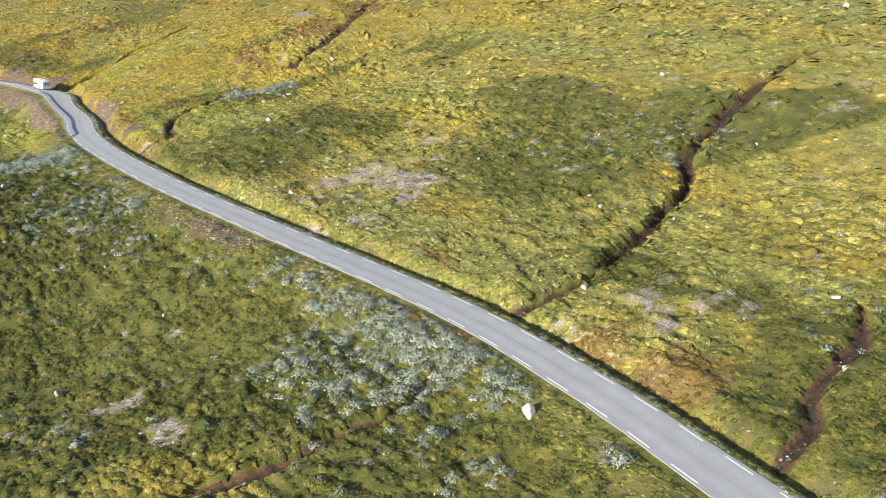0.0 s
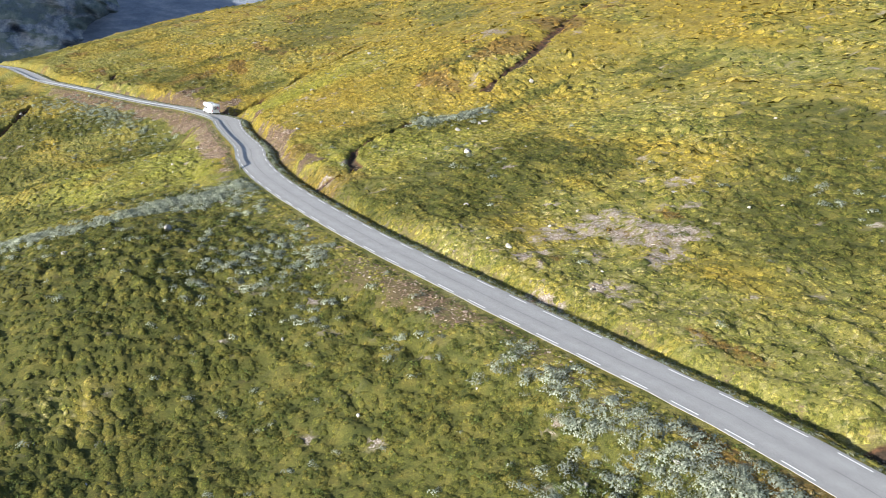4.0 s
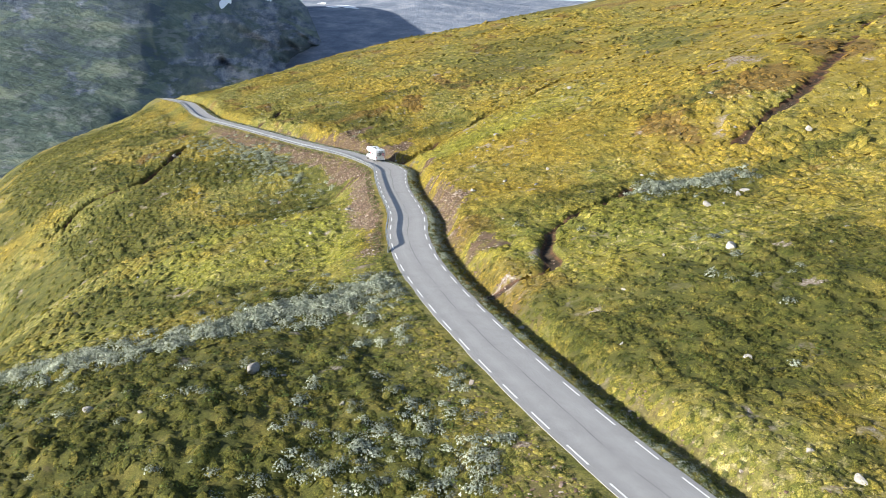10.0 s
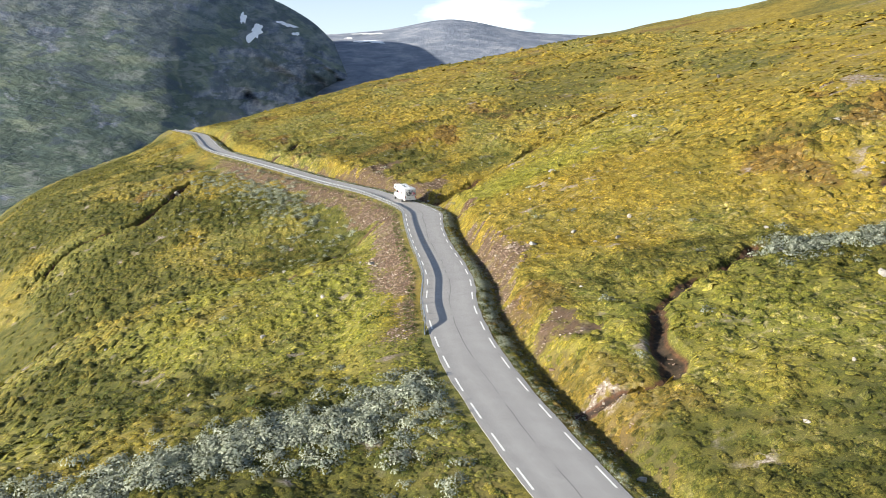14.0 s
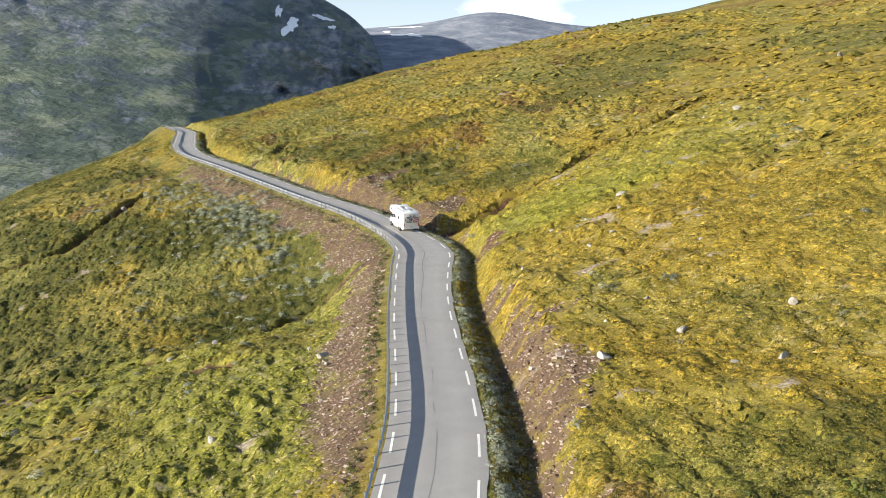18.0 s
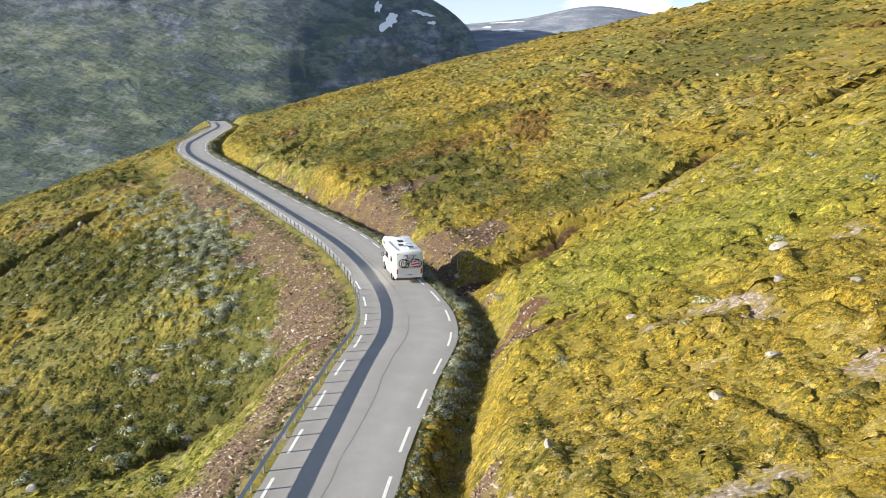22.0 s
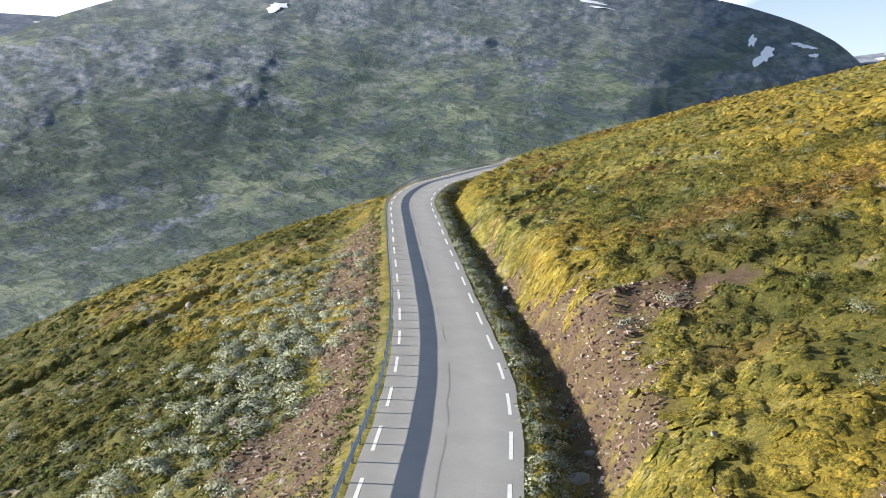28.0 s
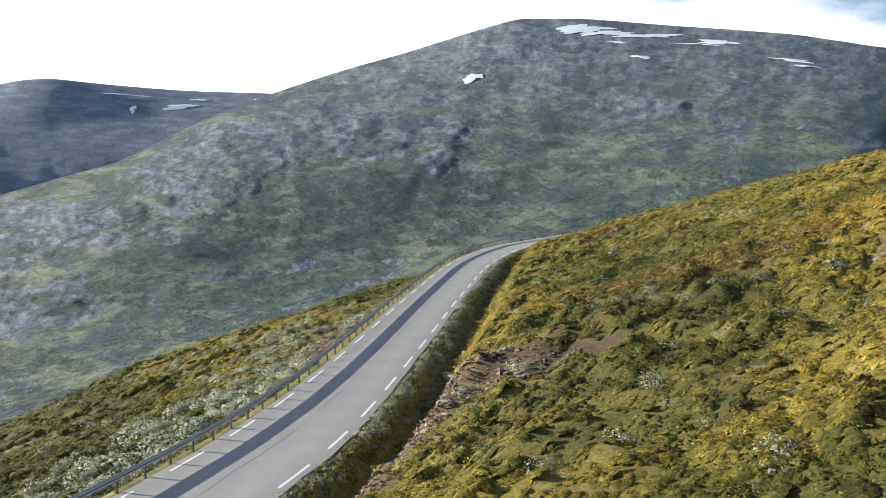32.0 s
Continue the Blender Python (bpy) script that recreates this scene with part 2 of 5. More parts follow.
def height(x, y, detail=True):
    """Height of the ground, and how far it is rubble, peat and fresh grass."""
    x, y = np.ravel(x).astype(float), np.ravel(y).astype(float)
    u, s = road_coords(x, y)
    px, py, pz = (np.interp(u, ROAD_U, ROAD_P[:, k]) for k in range(3))
    w = np.exp(-(s / 14) ** 2)
    h = broad(x, y) + (pz - broad(px, py)) * w
    for kx, ky, kh in KNOLLS:
        h = h + kh * np.exp(-((x - kx) ** 2 + (y - ky) ** 2) / 800) * (1 - w)
    # the left bank runs off more steeply towards the valley
    h = h - 0.006 * np.clip(-s - 42, 0, None) ** 2 * smooth(225, 290, u) * (1 - smooth(90, 140, -s)) - smooth(225, 290, u) * 14.4 * smooth(90, 140, -s)
    h = h - 1.5 * smooth(5, 13, -s) * smooth(222, 245, u) * (1 - smooth(330, 350, u))
    # the hollow where the stream meets the culvert
    h = h - 1.4 * np.exp(-((u - 323) / 6) ** 2 - ((s - 9) / 5) ** 2)
    cut, core = gully_field(x, y)
    a = np.abs(s)
    if detail:
        far = smooth(3.5, 9, a)
        h = h + far * (1.1 * fbm(x / 26, y / 26, 3, 3) + 0.55 * fbm(x / 7, y / 7, 11, 3) + hummocks(x, y) - 0.37)
    h = h - cut * smooth(3.8, 6.0, a)
    re = right_edge(u)
    # bench of the road, ditch and cut on the upper side, bank on the lower side
    deep = smooth(240, 262, u) * 0.45 + 0.55 * smooth(300, 330, u)
    ditch = 0.78 + 0.25 * deep + 0.2 * fbm(u / 6, u * 0, 41, 2) + 0.14 * fbm(x / 1.6, y / 1.6, 44, 2)
    up = s - re
    cutline = 2.5 + 1.3 * fbm(x / 9, y / 9, 43, 3) * deep + 0.5 * fbm(x / 2.2, y / 2.2, 47, 2) * deep
    side_r = pz - 0.05 - ditch * smooth(0.95, 1.75, up) + (0.72 + 0.12 * deep + 0.4 * fbm(x / 6, y / 6, 49, 2)) * (1 - 0.6 * np.exp(-((u - 323) / 7) ** 2)) * np.clip(up - cutline, 0, None)
    bank = 0.14 + 0.46 * smooth(228, 262, u)
    dn = -s - 3.35
    side_l = pz - 0.05 - bank * np.clip(dn, 0, None) + 0.10 * fbm(x / 1.5, y / 1.5, 37, 2) * smooth(0.2, 1.5, dn)
    t_r, t_l = smooth(2.6, 5.6, up), smooth(3.0, 8.0, dn)
    h = np.where(s > 0, np.where(up < 5.6, np.minimum(side_r, h + 1.2) * (1 - t_r) + h * t_r, h), np.where(dn < 8.0, side_l * (1 - t_l) + h * t_l, h))
    h = np.where((s > -3.35) & (up < 0.5), pz - 0.06, h)
    ragged = 1.5 * fbm(x / 4, y / 4, 55, 3)
    rub = smooth(0.0, 0.8, dn) * (1 - smooth(2.8, 5.6, dn + 2.6 * ragged + 3.5 * (vnoise(u / 14, u * 0, 61) - 0.5))) * (0.3 + 0.7 * smooth(222, 240, u) + 0.5 * np.exp(-((u - 150) / 14) ** 2)) * (1 - 0.8 * smooth(405, 425, u))
    rub = np.maximum(rub, smooth(1.6, 3.0, up) * (1 - smooth(2.3, 4.4, up + 4.0 * ragged - 2.8 * np.exp(-((u - 354) / 8) ** 2) - 3.0 * np.exp(-((u - 250) / 12) ** 2))) * (0.42 + 0.58 * smooth(225, 245, u)) * (1 - 0.85 * smooth(385, 405, u)) * (1 - 0.9 * np.exp(-((u - 307) / 10) ** 2)))
    peat = core * smooth(3.8, 5.5, a)
    # gravel scars above the ditch, and reddish peat beside the culvert
    scar = np.exp(-((u - 333) / 6) ** 2 - ((s - 6.5) / 3.2) ** 2) + np.exp(-((u - 334 + 0.2 * s) / 3) ** 2 - ((s - 11) / 3) ** 2) + np.exp(-((u - 354) / 8) ** 2 - ((s - 7) / 2.1) ** 2) + np.exp(-((u - 358) / 3) ** 2 - ((s - 12.5) / 4) ** 2)
    scar = scar + 0.9 * np.exp(-((u - 262) / 10) ** 2 - ((s - 6.5) / 2.8) ** 2) + 0.7 * np.exp(-((u - 222) / 9) ** 2 - ((s - 8) / 3.5) ** 2)
    rub = np.maximum(rub, smooth(0.5, 0.72, scar + 0.6 * ragged))
    fan = np.exp(-((u - 305) / 6) ** 2 - ((s - 8.5) / 2.6) ** 2) + 0.8 * np.exp(-((u - 308) / 3) ** 2 - ((s - 12.5) / 2) ** 2)
    peat = np.maximum(peat, 0.6 * smooth(0.6, 1.0, fan + 0.7 * ragged))
    lush = smooth(4, 9, -s) * (1 - smooth(28, 52, -s)) * smooth(210, 232, u) * (1 - smooth(299, 306, u + 3 * ragged)) * smooth(-0.35, 0.2, fbm(x / 14, y / 14, 191, 3)) + 0.38 * smooth(6, 11, s) * (1 - smooth(35, 60, s)) * smooth(292, 306, u + 3 * ragged) * (1 - smooth(320, 323, u)) + 0.7 * np.exp(-((x + 48) / 20) ** 2 - ((y - 190) / 16) ** 2) + 0.8 * np.exp(-((x + 92) / 14) ** 2 - ((y - 268) / 12) ** 2)
    return h, np.clip(rub, 0, 1), peat, np.clip(lush, 0, 1), u, s


DARK_PATCHES = ((40, 78, 12), (28, 70, 8), (33, 69, 11), (-49, 169, 5), (-41, 161, 8), (-35, 170, 9), (-27, 163, 9), (-14, 170, 7), (-24, 176, 9), (-110, 297, 9), (-128, 306, 9),
                (-134, 312, 8), (21, 162, 13), (18, 146, 17), (40, 150, 13), (-30, 158, 9), (-140, 312, 7), (-66, 225, 3), (-152, 322, 8), (-122, 300, 6))
BIRCH_BAND = ((-82, 173, 6), (-88, 172, 7), (-95, 178, 8), (-104, 182, 9), (-114, 187, 9), (-125, 193, 10), (-137, 199, 10))
BARE_PATCHES = ((-10, 141, 9), (-20, 137, 6), (-12, 131, 5), (-18, 126, 5), (-24, 139, 4), (-6, 141, 6), (-27, 82, 6), (-34, 88, 5), (-57, 176, 4), (-78, 219, 4), (-38, 258, 7), (-80, 243, 4), (-85, 252, 3), (27, 96, 6))
RUST_PATCHES = ((14, 88, 9), (22, 82, 7), (-98, 265, 6), (-104, 263, 5), (-138, 320, 8), (-205, 320, 12), (-200, 300, 8), (-30, 250, 16), (-84, 128, 10), (-24, 132, 6), (-60, 176, 6), (-70, 196, 6), (-45, 238, 12))


def patches(rows, x, y):
    out = np.zeros(len(x))
    for bx, by, br in rows:
        out = np.maximum(out, np.exp(-((x - bx) ** 2 + (y - by) ** 2) / br ** 2))
    return out


def cover(x, y, u, s, lush):
    """How far the ground is dark dwarf birch, bare pale gravel, ochre rather than green, and rust red."""
    wob = fbm(x / 18, y / 18, 131, 4)
    dark = smooth(3.5, 11, -s) * smooth(-0.25, 0.25, wob + 0.48 * (1 - smooth(205, 225, u)) + 0.02 * (u > 240)) + smooth(8, 14, s) * (1 - 0.4 * smooth(250, 320, u)) * smooth(0.14, 0.34, fbm(x / 22, y / 22, 141, 4) + 0.10 * smooth(330, 350, u))
    dark = np.maximum(dark, (1.4 - 0.5 * smooth(250, 320, u)) * patches(DARK_PATCHES, x, y) * smooth(-0.9, -0.1, wob) * smooth(4, 7, s))
    dark = dark * (1 - 0.75 * np.exp(-((x + 76) ** 2 + (y - 240) ** 2) / 34 ** 2))
    bare = smooth(0.45, 0.75, patches(BARE_PATCHES, x, y) * 0.62 + 1.15 * fbm(x / 3.2, y / 3.2, 151, 4))
    along, across = -0.614 * x + 0.790 * y, 0.790 * x + 0.614 * y
    streak = fbm(along / 26, across / 9, 161, 5)
    right = smooth(-2, 3, s)
    warm = right * (0.40 - 0.16 * (1 - smooth(190, 225, u)) + 0.38 * np.exp(-((u - 275) / 40) ** 2) + 0.22 * np.exp(-((u - 305) / 14) ** 2) + 0.10 * smooth(285, 300, u) + 0.05 * smooth(325, 350, u) + 0.16 * smooth(30, 60, s)) + (1 - right) * (0.30 + 0.12 * smooth(380, 420, u))
    warm = warm + 0.8 * streak + 0.3 * fbm(x / 5, y / 5, 171, 3)
    rust = smooth(0.38, 0.70, 0.8 * right * np.exp(-((u - 306) / 9) ** 2 - ((s - 10) / 5) ** 2) + 0.75 * patches(RUST_PATCHES, x, y) + 0.9 * fbm(along / 15, across / 7, 181, 4) + 0.17 * smooth(325, 350, u) * right)
    dark = np.maximum(dark * (1 - lush), 1.1 * patches(BIRCH_BAND, x, y) * smooth(-0.6, 0.0, wob) * smooth(7, 11, -s))
    return np.clip(dark, 0, 1), bare, np.clip(warm, 0, 1), rust * (1 - 0.8 * lush)


# ---------------------------------------------------------------- materials
def material(name, build, rough=0.9):
    m = bpy.data.materials.new(name)
    m.use_nodes = True
    nt = m.node_tree
    b = nt.nodes["Principled BSDF"]
    b.inputs["Roughness"].default_value = rough
    b.inputs["Specular IOR Level"].default_value = 0.25
    build(Nodes(nt), b)
    return m


def thin(n, b, colour, share):
    """Leaves let some of the light through."""
    t, m = n.nt.nodes.new("ShaderNodeBsdfTranslucent"), n.nt.nodes.new("ShaderNodeMixShader")
    n.link(n.mix(1.0, colour, (1.25, 1.2, 0.8), "MULTIPLY"), t.inputs["Color"])
    m.inputs["Fac"].default_value = share
    n.link(b.outputs["BSDF"], m.inputs[1])
    n.link(t.outputs["BSDF"], m.inputs[2])
    n.link(m.outputs["Shader"], n.nt.nodes["Material Output"].inputs["Surface"])


class Nodes:
    """Short calls for shader nodes."""

    def __init__(self, nt):
        self.nt = nt
        self.co = nt.nodes.new("ShaderNodeTexCoord")

    def link(self, a, b):
        self.nt.links.new(a, b)

    def put(self, socket, v):
        if isinstance(v, bpy.types.NodeSocket):
            self.link(v, socket)
        elif isinstance(v, (tuple, list)):
            socket.default_value = (*v, 1) if len(v) == 3 and socket.type == "RGBA" else v
        else:
            socket.default_value = v

    def noise(self, scale, detail=4, rough=0.55, stretch=(1, 1, 1), warp=0.0, shift=0.0, at=None):
        n = self.nt.nodes.new("ShaderNodeTexNoise")
        n.inputs["Scale"].default_value, n.inputs["Detail"].default_value, n.inputs["Roughness"].default_value, n.inputs["Distortion"].default_value = scale, detail, rough, warp
        mp = self.nt.nodes.new("ShaderNodeMapping")
        mp.inputs["Scale"].default_value, mp.inputs["Location"].default_value = stretch, (shift, shift * 1.7, shift * 0.6)
        self.link(at or self.co.outputs["Object"], mp.inputs["Vector"])
        self.link(mp.outputs["Vector"], n.inputs["Vector"])
        return n.outputs["Fac"]

    def cells(self, scale, feature="F1", out="Distance"):
        n = self.nt.nodes.new("ShaderNodeTexVoronoi")
        n.feature = feature
        n.inputs["Scale"].default_value = scale
        self.link(self.co.outputs["Object"], n.inputs["Vector"])
        return n.outputs[out]

    def ramp(self, v, *stops):
        n = self.nt.nodes.new("ShaderNodeValToRGB")
        e = n.color_ramp.elements
        while len(e) < len(stops):
            e.new(0.5)
        for el, (p, c) in zip(e, stops):
            el.position, el.color = p, (*c, 1) if isinstance(c, tuple) else (c, c, c, 1)
        self.link(v, n.inputs["Fac"])
        return n.outputs["Color"]

    def mix(self, f, a, b, mode="MIX"):
        n = self.nt.nodes.new("ShaderNodeMix")
        n.data_type, n.blend_type = "RGBA", mode
        self.put(n.inputs["Factor"], f), self.put(n.inputs["A"], a), self.put(n.inputs["B"], b)
        return n.outputs["Result"]

    def maths(self, op, a, b=0.0):
        n = self.nt.nodes.new("ShaderNodeMath")
        n.operation = op
        self.put(n.inputs[0], a), self.put(n.inputs[1], b)
        return n.outputs[0]

    def attr(self, name, out="Fac"):
        n = self.nt.nodes.new("ShaderNodeAttribute")
        n.attribute_name = name
        return n.outputs[out]

    def random(self):
        return self.nt.nodes.new("ShaderNodeObjectInfo").outputs["Random"]

    def island(self):
        return self.nt.nodes.new("ShaderNodeNewGeometry").outputs["Random Per Island"]

    def up(self):
        n = self.nt.nodes.new("ShaderNodeSeparateXYZ")
        self.link(self.nt.nodes.new("ShaderNodeNewGeometry").outputs["Normal"], n.inputs[0])
        return n.outputs["Z"]

    def bump(self, b, h, strength=0.5, distance=0.1):
        n = self.nt.nodes.new("ShaderNodeBump")
        n.inputs["Strength"].default_value, n.inputs["Distance"].default_value = strength, distance
        self.link(h, n.inputs["Height"])
        self.link(n.outputs["Normal"], b.inputs["Normal"])


def heath_colour(n):
    """Colour of the low heath: moss, grass, bilberry and crowberry, laid out by the cover of the slope."""
    mid, fine, tiny = n.noise(0.45, 4, 0.62, shift=5), n.noise(2.1, 4, 0.65, shift=9), n.noise(8.5, 3, 0.65, shift=2)

    def near(v, share, lo, hi, f=fine):
        return n.ramp(n.maths("ADD", v, n.maths("MULTIPLY", n.maths("SUBTRACT", f, 0.5), share)), (lo, 0.0), (hi, 1.0))
    green = n.ramp(mid, (0.30, (0.090, 0.102, 0.016)), (0.50, (0.198, 0.186, 0.038)), (0.70, (0.295, 0.262, 0.068)))
    ochre = n.ramp(mid, (0.30, (0.165, 0.118, 0.014)), (0.50, (0.275, 0.200, 0.024)), (0.70, (0.360, 0.275, 0.046)))
    col = n.mix(near(n.attr("warm"), 0.7, 0.15, 0.90, mid), green, ochre)
    col = n.mix(n.maths("MULTIPLY", near(n.attr("rust"), 1.3, 0.30, 0.70), 0.85), col, n.ramp(mid, (0.3, (0.110, 0.062, 0.014)), (0.7, (0.225, 0.132, 0.030))))
    col = n.mix(n.maths("MULTIPLY", n.attr("lush"), 0.85), col, n.ramp(mid, (0.3, (0.155, 0.165, 0.020)), (0.7, (0.305, 0.290, 0.042))))
    col = n.mix(n.maths("MULTIPLY", near(n.attr("dark"), 1.2, 0.30, 0.72), 0.9), col, n.ramp(mid, (0.3, (0.050, 0.058, 0.010)), (0.5, (0.098, 0.099, 0.018)), (0.7, (0.165, 0.138, 0.028))))
    # dry grass and lichen in flecks
    pale = n.maths("MULTIPLY", n.ramp(n.noise(0.05, 4, 0.6, shift=63), (0.38, 0.15), (0.58, 1.0)), n.ramp(n.noise(1.2, 5, 0.72, shift=13), (0.52, 0.0), (0.64, 0.8)))
    col = n.mix(n.maths("MULTIPLY", n.maths("MULTIPLY", pale, n.maths("SUBTRACT", 1.0, n.maths("MULTIPLY", n.attr("warm"), 0.6))), n.maths("SUBTRACT", 1.0, n.attr("dark"))), col, (0.50, 0.42, 0.22))
    return col, fine, tiny


def heath(n, b):
    col, fine, tiny = heath_colour(n)
    # shade in creases and gaps between plants is put into the ground colour
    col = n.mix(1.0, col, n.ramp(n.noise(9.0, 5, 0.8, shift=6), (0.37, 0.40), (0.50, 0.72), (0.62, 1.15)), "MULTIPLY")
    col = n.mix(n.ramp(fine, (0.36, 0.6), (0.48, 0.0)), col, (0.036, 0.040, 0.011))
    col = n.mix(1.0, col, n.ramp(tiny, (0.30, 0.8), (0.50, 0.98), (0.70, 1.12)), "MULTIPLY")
    col = n.mix(n.maths("MULTIPLY", n.attr("bare"), n.ramp(n.noise(0.9, 5, 0.7, shift=91), (0.42, 0.0), (0.52, 0.95))), col, n.ramp(n.noise(4.5, 5, 0.75, shift=95), (0.38, (0.10, 0.075, 0.058)), (0.52, (0.245, 0.195, 0.160)), (0.64, (0.50, 0.455, 0.41))))
    stone = n.mix(n.ramp(n.cells(3.6, out="Color"), (0.1, 0.0), (0.9, 1.0)), (0.040, 0.027, 0.018), (0.120, 0.082, 0.057))
    stone = n.mix(n.ramp(n.noise(3.0, 4, 0.7, shift=3), (0.42, 0.0), (0.58, 1.0)), stone, (0.090, 0.056, 0.032))
    rub = n.maths("MULTIPLY", n.attr("rubble"), n.ramp(n.noise(0.55, 5, 0.7, shift=77), (0.36, 0.2), (0.50, 1.0)))
    col = n.mix(rub, col, stone)
    turf = n.mix(n.ramp(n.attr("peat"), (0.62, 0.0), (0.80, 1.0)), n.ramp(fine, (0.35, (0.030, 0.016, 0.010)), (0.65, (0.118, 0.056, 0.028))), n.ramp(fine, (0.35, (0.012, 0.009, 0.007)), (0.65, (0.050, 0.030, 0.020))))
    col = n.mix(n.maths("MULTIPLY", n.ramp(n.attr("peat"), (0.30, 0.0), (0.50, 1.0)), 0.95), col, turf)
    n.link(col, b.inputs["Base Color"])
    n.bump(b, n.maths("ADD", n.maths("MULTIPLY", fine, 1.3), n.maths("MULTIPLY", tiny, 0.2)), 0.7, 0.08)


def asphalt(n, b):
    col = n.ramp(n.noise(0.5, 5, 0.6, stretch=(1, 1, 1)), (0.3, (0.385, 0.368, 0.350)), (0.7, (0.445, 0.427, 0.407)))
    track = n.ramp(n.attr("across"), (0.0, 0.9), (0.12, 0.86), (0.27, 1.02), (0.42, 0.93), (0.5, 0.88), (0.58, 0.95), (0.75, 1.03), (0.9, 0.92), (1.0, 0.82))
    col = n.mix(1.0, col, track, "MULTIPLY")
    col = n.mix(n.ramp(n.noise(26, 3, 0.8), (0.35, 0.5), (0.6, 0.0)), col, (0.12, 0.118, 0.115))
    seal = n.maths("MULTIPLY", n.ramp(n.maths("ABSOLUTE", n.maths("SUBTRACT", n.attr("across"), n.maths("ADD", 0.44, n.maths("MULTIPLY", n.noise(0.09, 3, 0.5, shift=7), 0.12)))), (0.003, 0.45), (0.010, 0.0)), n.ramp(n.noise(0.12, 3, 0.6, shift=19), (0.42, 0.0), (0.5, 1.0)))
    col = n.mix(seal, col, (0.055, 0.055, 0.058))
    col = n.mix(n.ramp(n.noise(0.25, 4, 0.7, shift=29), (0.60, 0.0), (0.70, 0.25)), col, (0.24, 0.232, 0.222))
    n.link(col, b.inputs["Base Color"])
    n.bump(b, n.noise(60, 3, 0.8), 0.35, 0.01)


def fell(n, b):
    """Rock, grass and scrub of the mountains over the valley, distance haze mixed into their colours."""
    up = n.up()
    cj = n.nt.nodes.new("ShaderNodeCombineXYZ")
    n.link(n.attr("bearing"), cj.inputs[0])
    n.link(n.attr("rise"), cj.inputs[2])
    at = cj.outputs[0]
    grain = n.noise(0.04, 8, 0.68, stretch=(1, 1, 1.2), shift=4, at=at)
    patch = n.noise(0.0085, 9, 0.61, stretch=(1, 1, 1.8), warp=0.3, shift=8, at=at)
    # bluish, low-contrast colours carry the air's haze over grass and rock
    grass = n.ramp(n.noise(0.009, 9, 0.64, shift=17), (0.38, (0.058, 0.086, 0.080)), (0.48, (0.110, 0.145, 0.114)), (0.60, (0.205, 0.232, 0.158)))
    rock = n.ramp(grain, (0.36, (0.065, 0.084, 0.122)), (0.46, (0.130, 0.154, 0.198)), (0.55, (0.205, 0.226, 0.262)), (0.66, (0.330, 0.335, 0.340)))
    crag = n.ramp(n.maths("ADD", n.maths("MULTIPLY", n.attr("cliff"), 0.45), n.maths("MULTIPLY", n.maths("SUBTRACT", patch, 0.5), 2.2)), (0.20, 0.0), (0.32, 0.95))
    high = n.ramp(n.maths("ADD", n.maths("MULTIPLY", n.attr("rise"), 0.0011), n.maths("MULTIPLY", n.noise(0.012, 9, 0.63, shift=21, at=at), 0.9)), (0.66, 0.0), (0.96, 0.8))
    steep = n.ramp(n.maths("ADD", up, n.maths("MULTIPLY", n.maths("SUBTRACT", grain, 0.5), 0.5)), (0.56, 1.0), (0.78, 0.0))
    col = n.mix(n.maths("MAXIMUM", steep, n.maths("MAXIMUM", high, crag)), grass, rock)
    # bands of scrub and birch on the lower slopes and the valley floor, dark ledges, pale scree
    # scrub reaches higher here, painting the shade of the lower slopes too
    low = n.ramp(n.maths("MULTIPLY", n.attr("rise"), 0.001), (0.05, 1.0), (0.45, 0.25))
    wood_and_shade = n.maths("MULTIPLY", n.ramp(n.noise(0.010, 9, 0.61, stretch=(1, 1, 2.6), warp=0.2, shift=27, at=at), (0.47, 0.0), (0.52, 0.85)), low)
    col = n.mix(wood_and_shade, col, n.ramp(grain, (0.4, (0.050, 0.075, 0.060)), (0.6, (0.095, 0.122, 0.090))))
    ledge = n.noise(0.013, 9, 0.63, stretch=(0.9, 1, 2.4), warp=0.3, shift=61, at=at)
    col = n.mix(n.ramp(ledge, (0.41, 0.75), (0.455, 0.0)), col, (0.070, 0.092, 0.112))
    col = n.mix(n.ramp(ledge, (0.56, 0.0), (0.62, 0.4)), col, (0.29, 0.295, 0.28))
    n.link(col, b.inputs["Base Color"])
    n.bump(b, n.noise(0.016, 9, 0.66, shift=14), 0.8, 26.0)


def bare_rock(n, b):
    """Bare rock of the far tops, with the blue haze of distance put into its colour."""
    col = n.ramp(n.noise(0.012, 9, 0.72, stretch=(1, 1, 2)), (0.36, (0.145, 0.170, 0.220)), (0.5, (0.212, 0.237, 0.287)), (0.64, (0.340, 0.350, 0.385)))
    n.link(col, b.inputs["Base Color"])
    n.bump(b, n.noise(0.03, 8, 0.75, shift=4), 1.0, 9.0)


HEATH = material("heath", heath)
ASPHALT = material("worn_asphalt", asphalt, 0.85)
FELL = material("hazed_fell_rock_and_grass", fell)
FAR_FELL = material("haze_tinted_bare_rock", bare_rock)


def plain(name, colour, rough=0.6, metal=0.0, spread=0.12, scale=3.0, grain=0.0):
    def build(n, b):
        lo, hi = tuple(c * (1 - spread) for c in colour), tuple(min(1, c * (1 + spread)) for c in colour)
        n.link(n.ramp(n.noise(scale, 5, 0.65), (0.3, lo), (0.7, hi)), b.inputs["Base Color"])
        b.inputs["Metallic"].default_value = metal
        if grain:
            n.bump(b, n.noise(scale * 8, 4, 0.7), 0.5, grain)
    return material(name, build, rough)


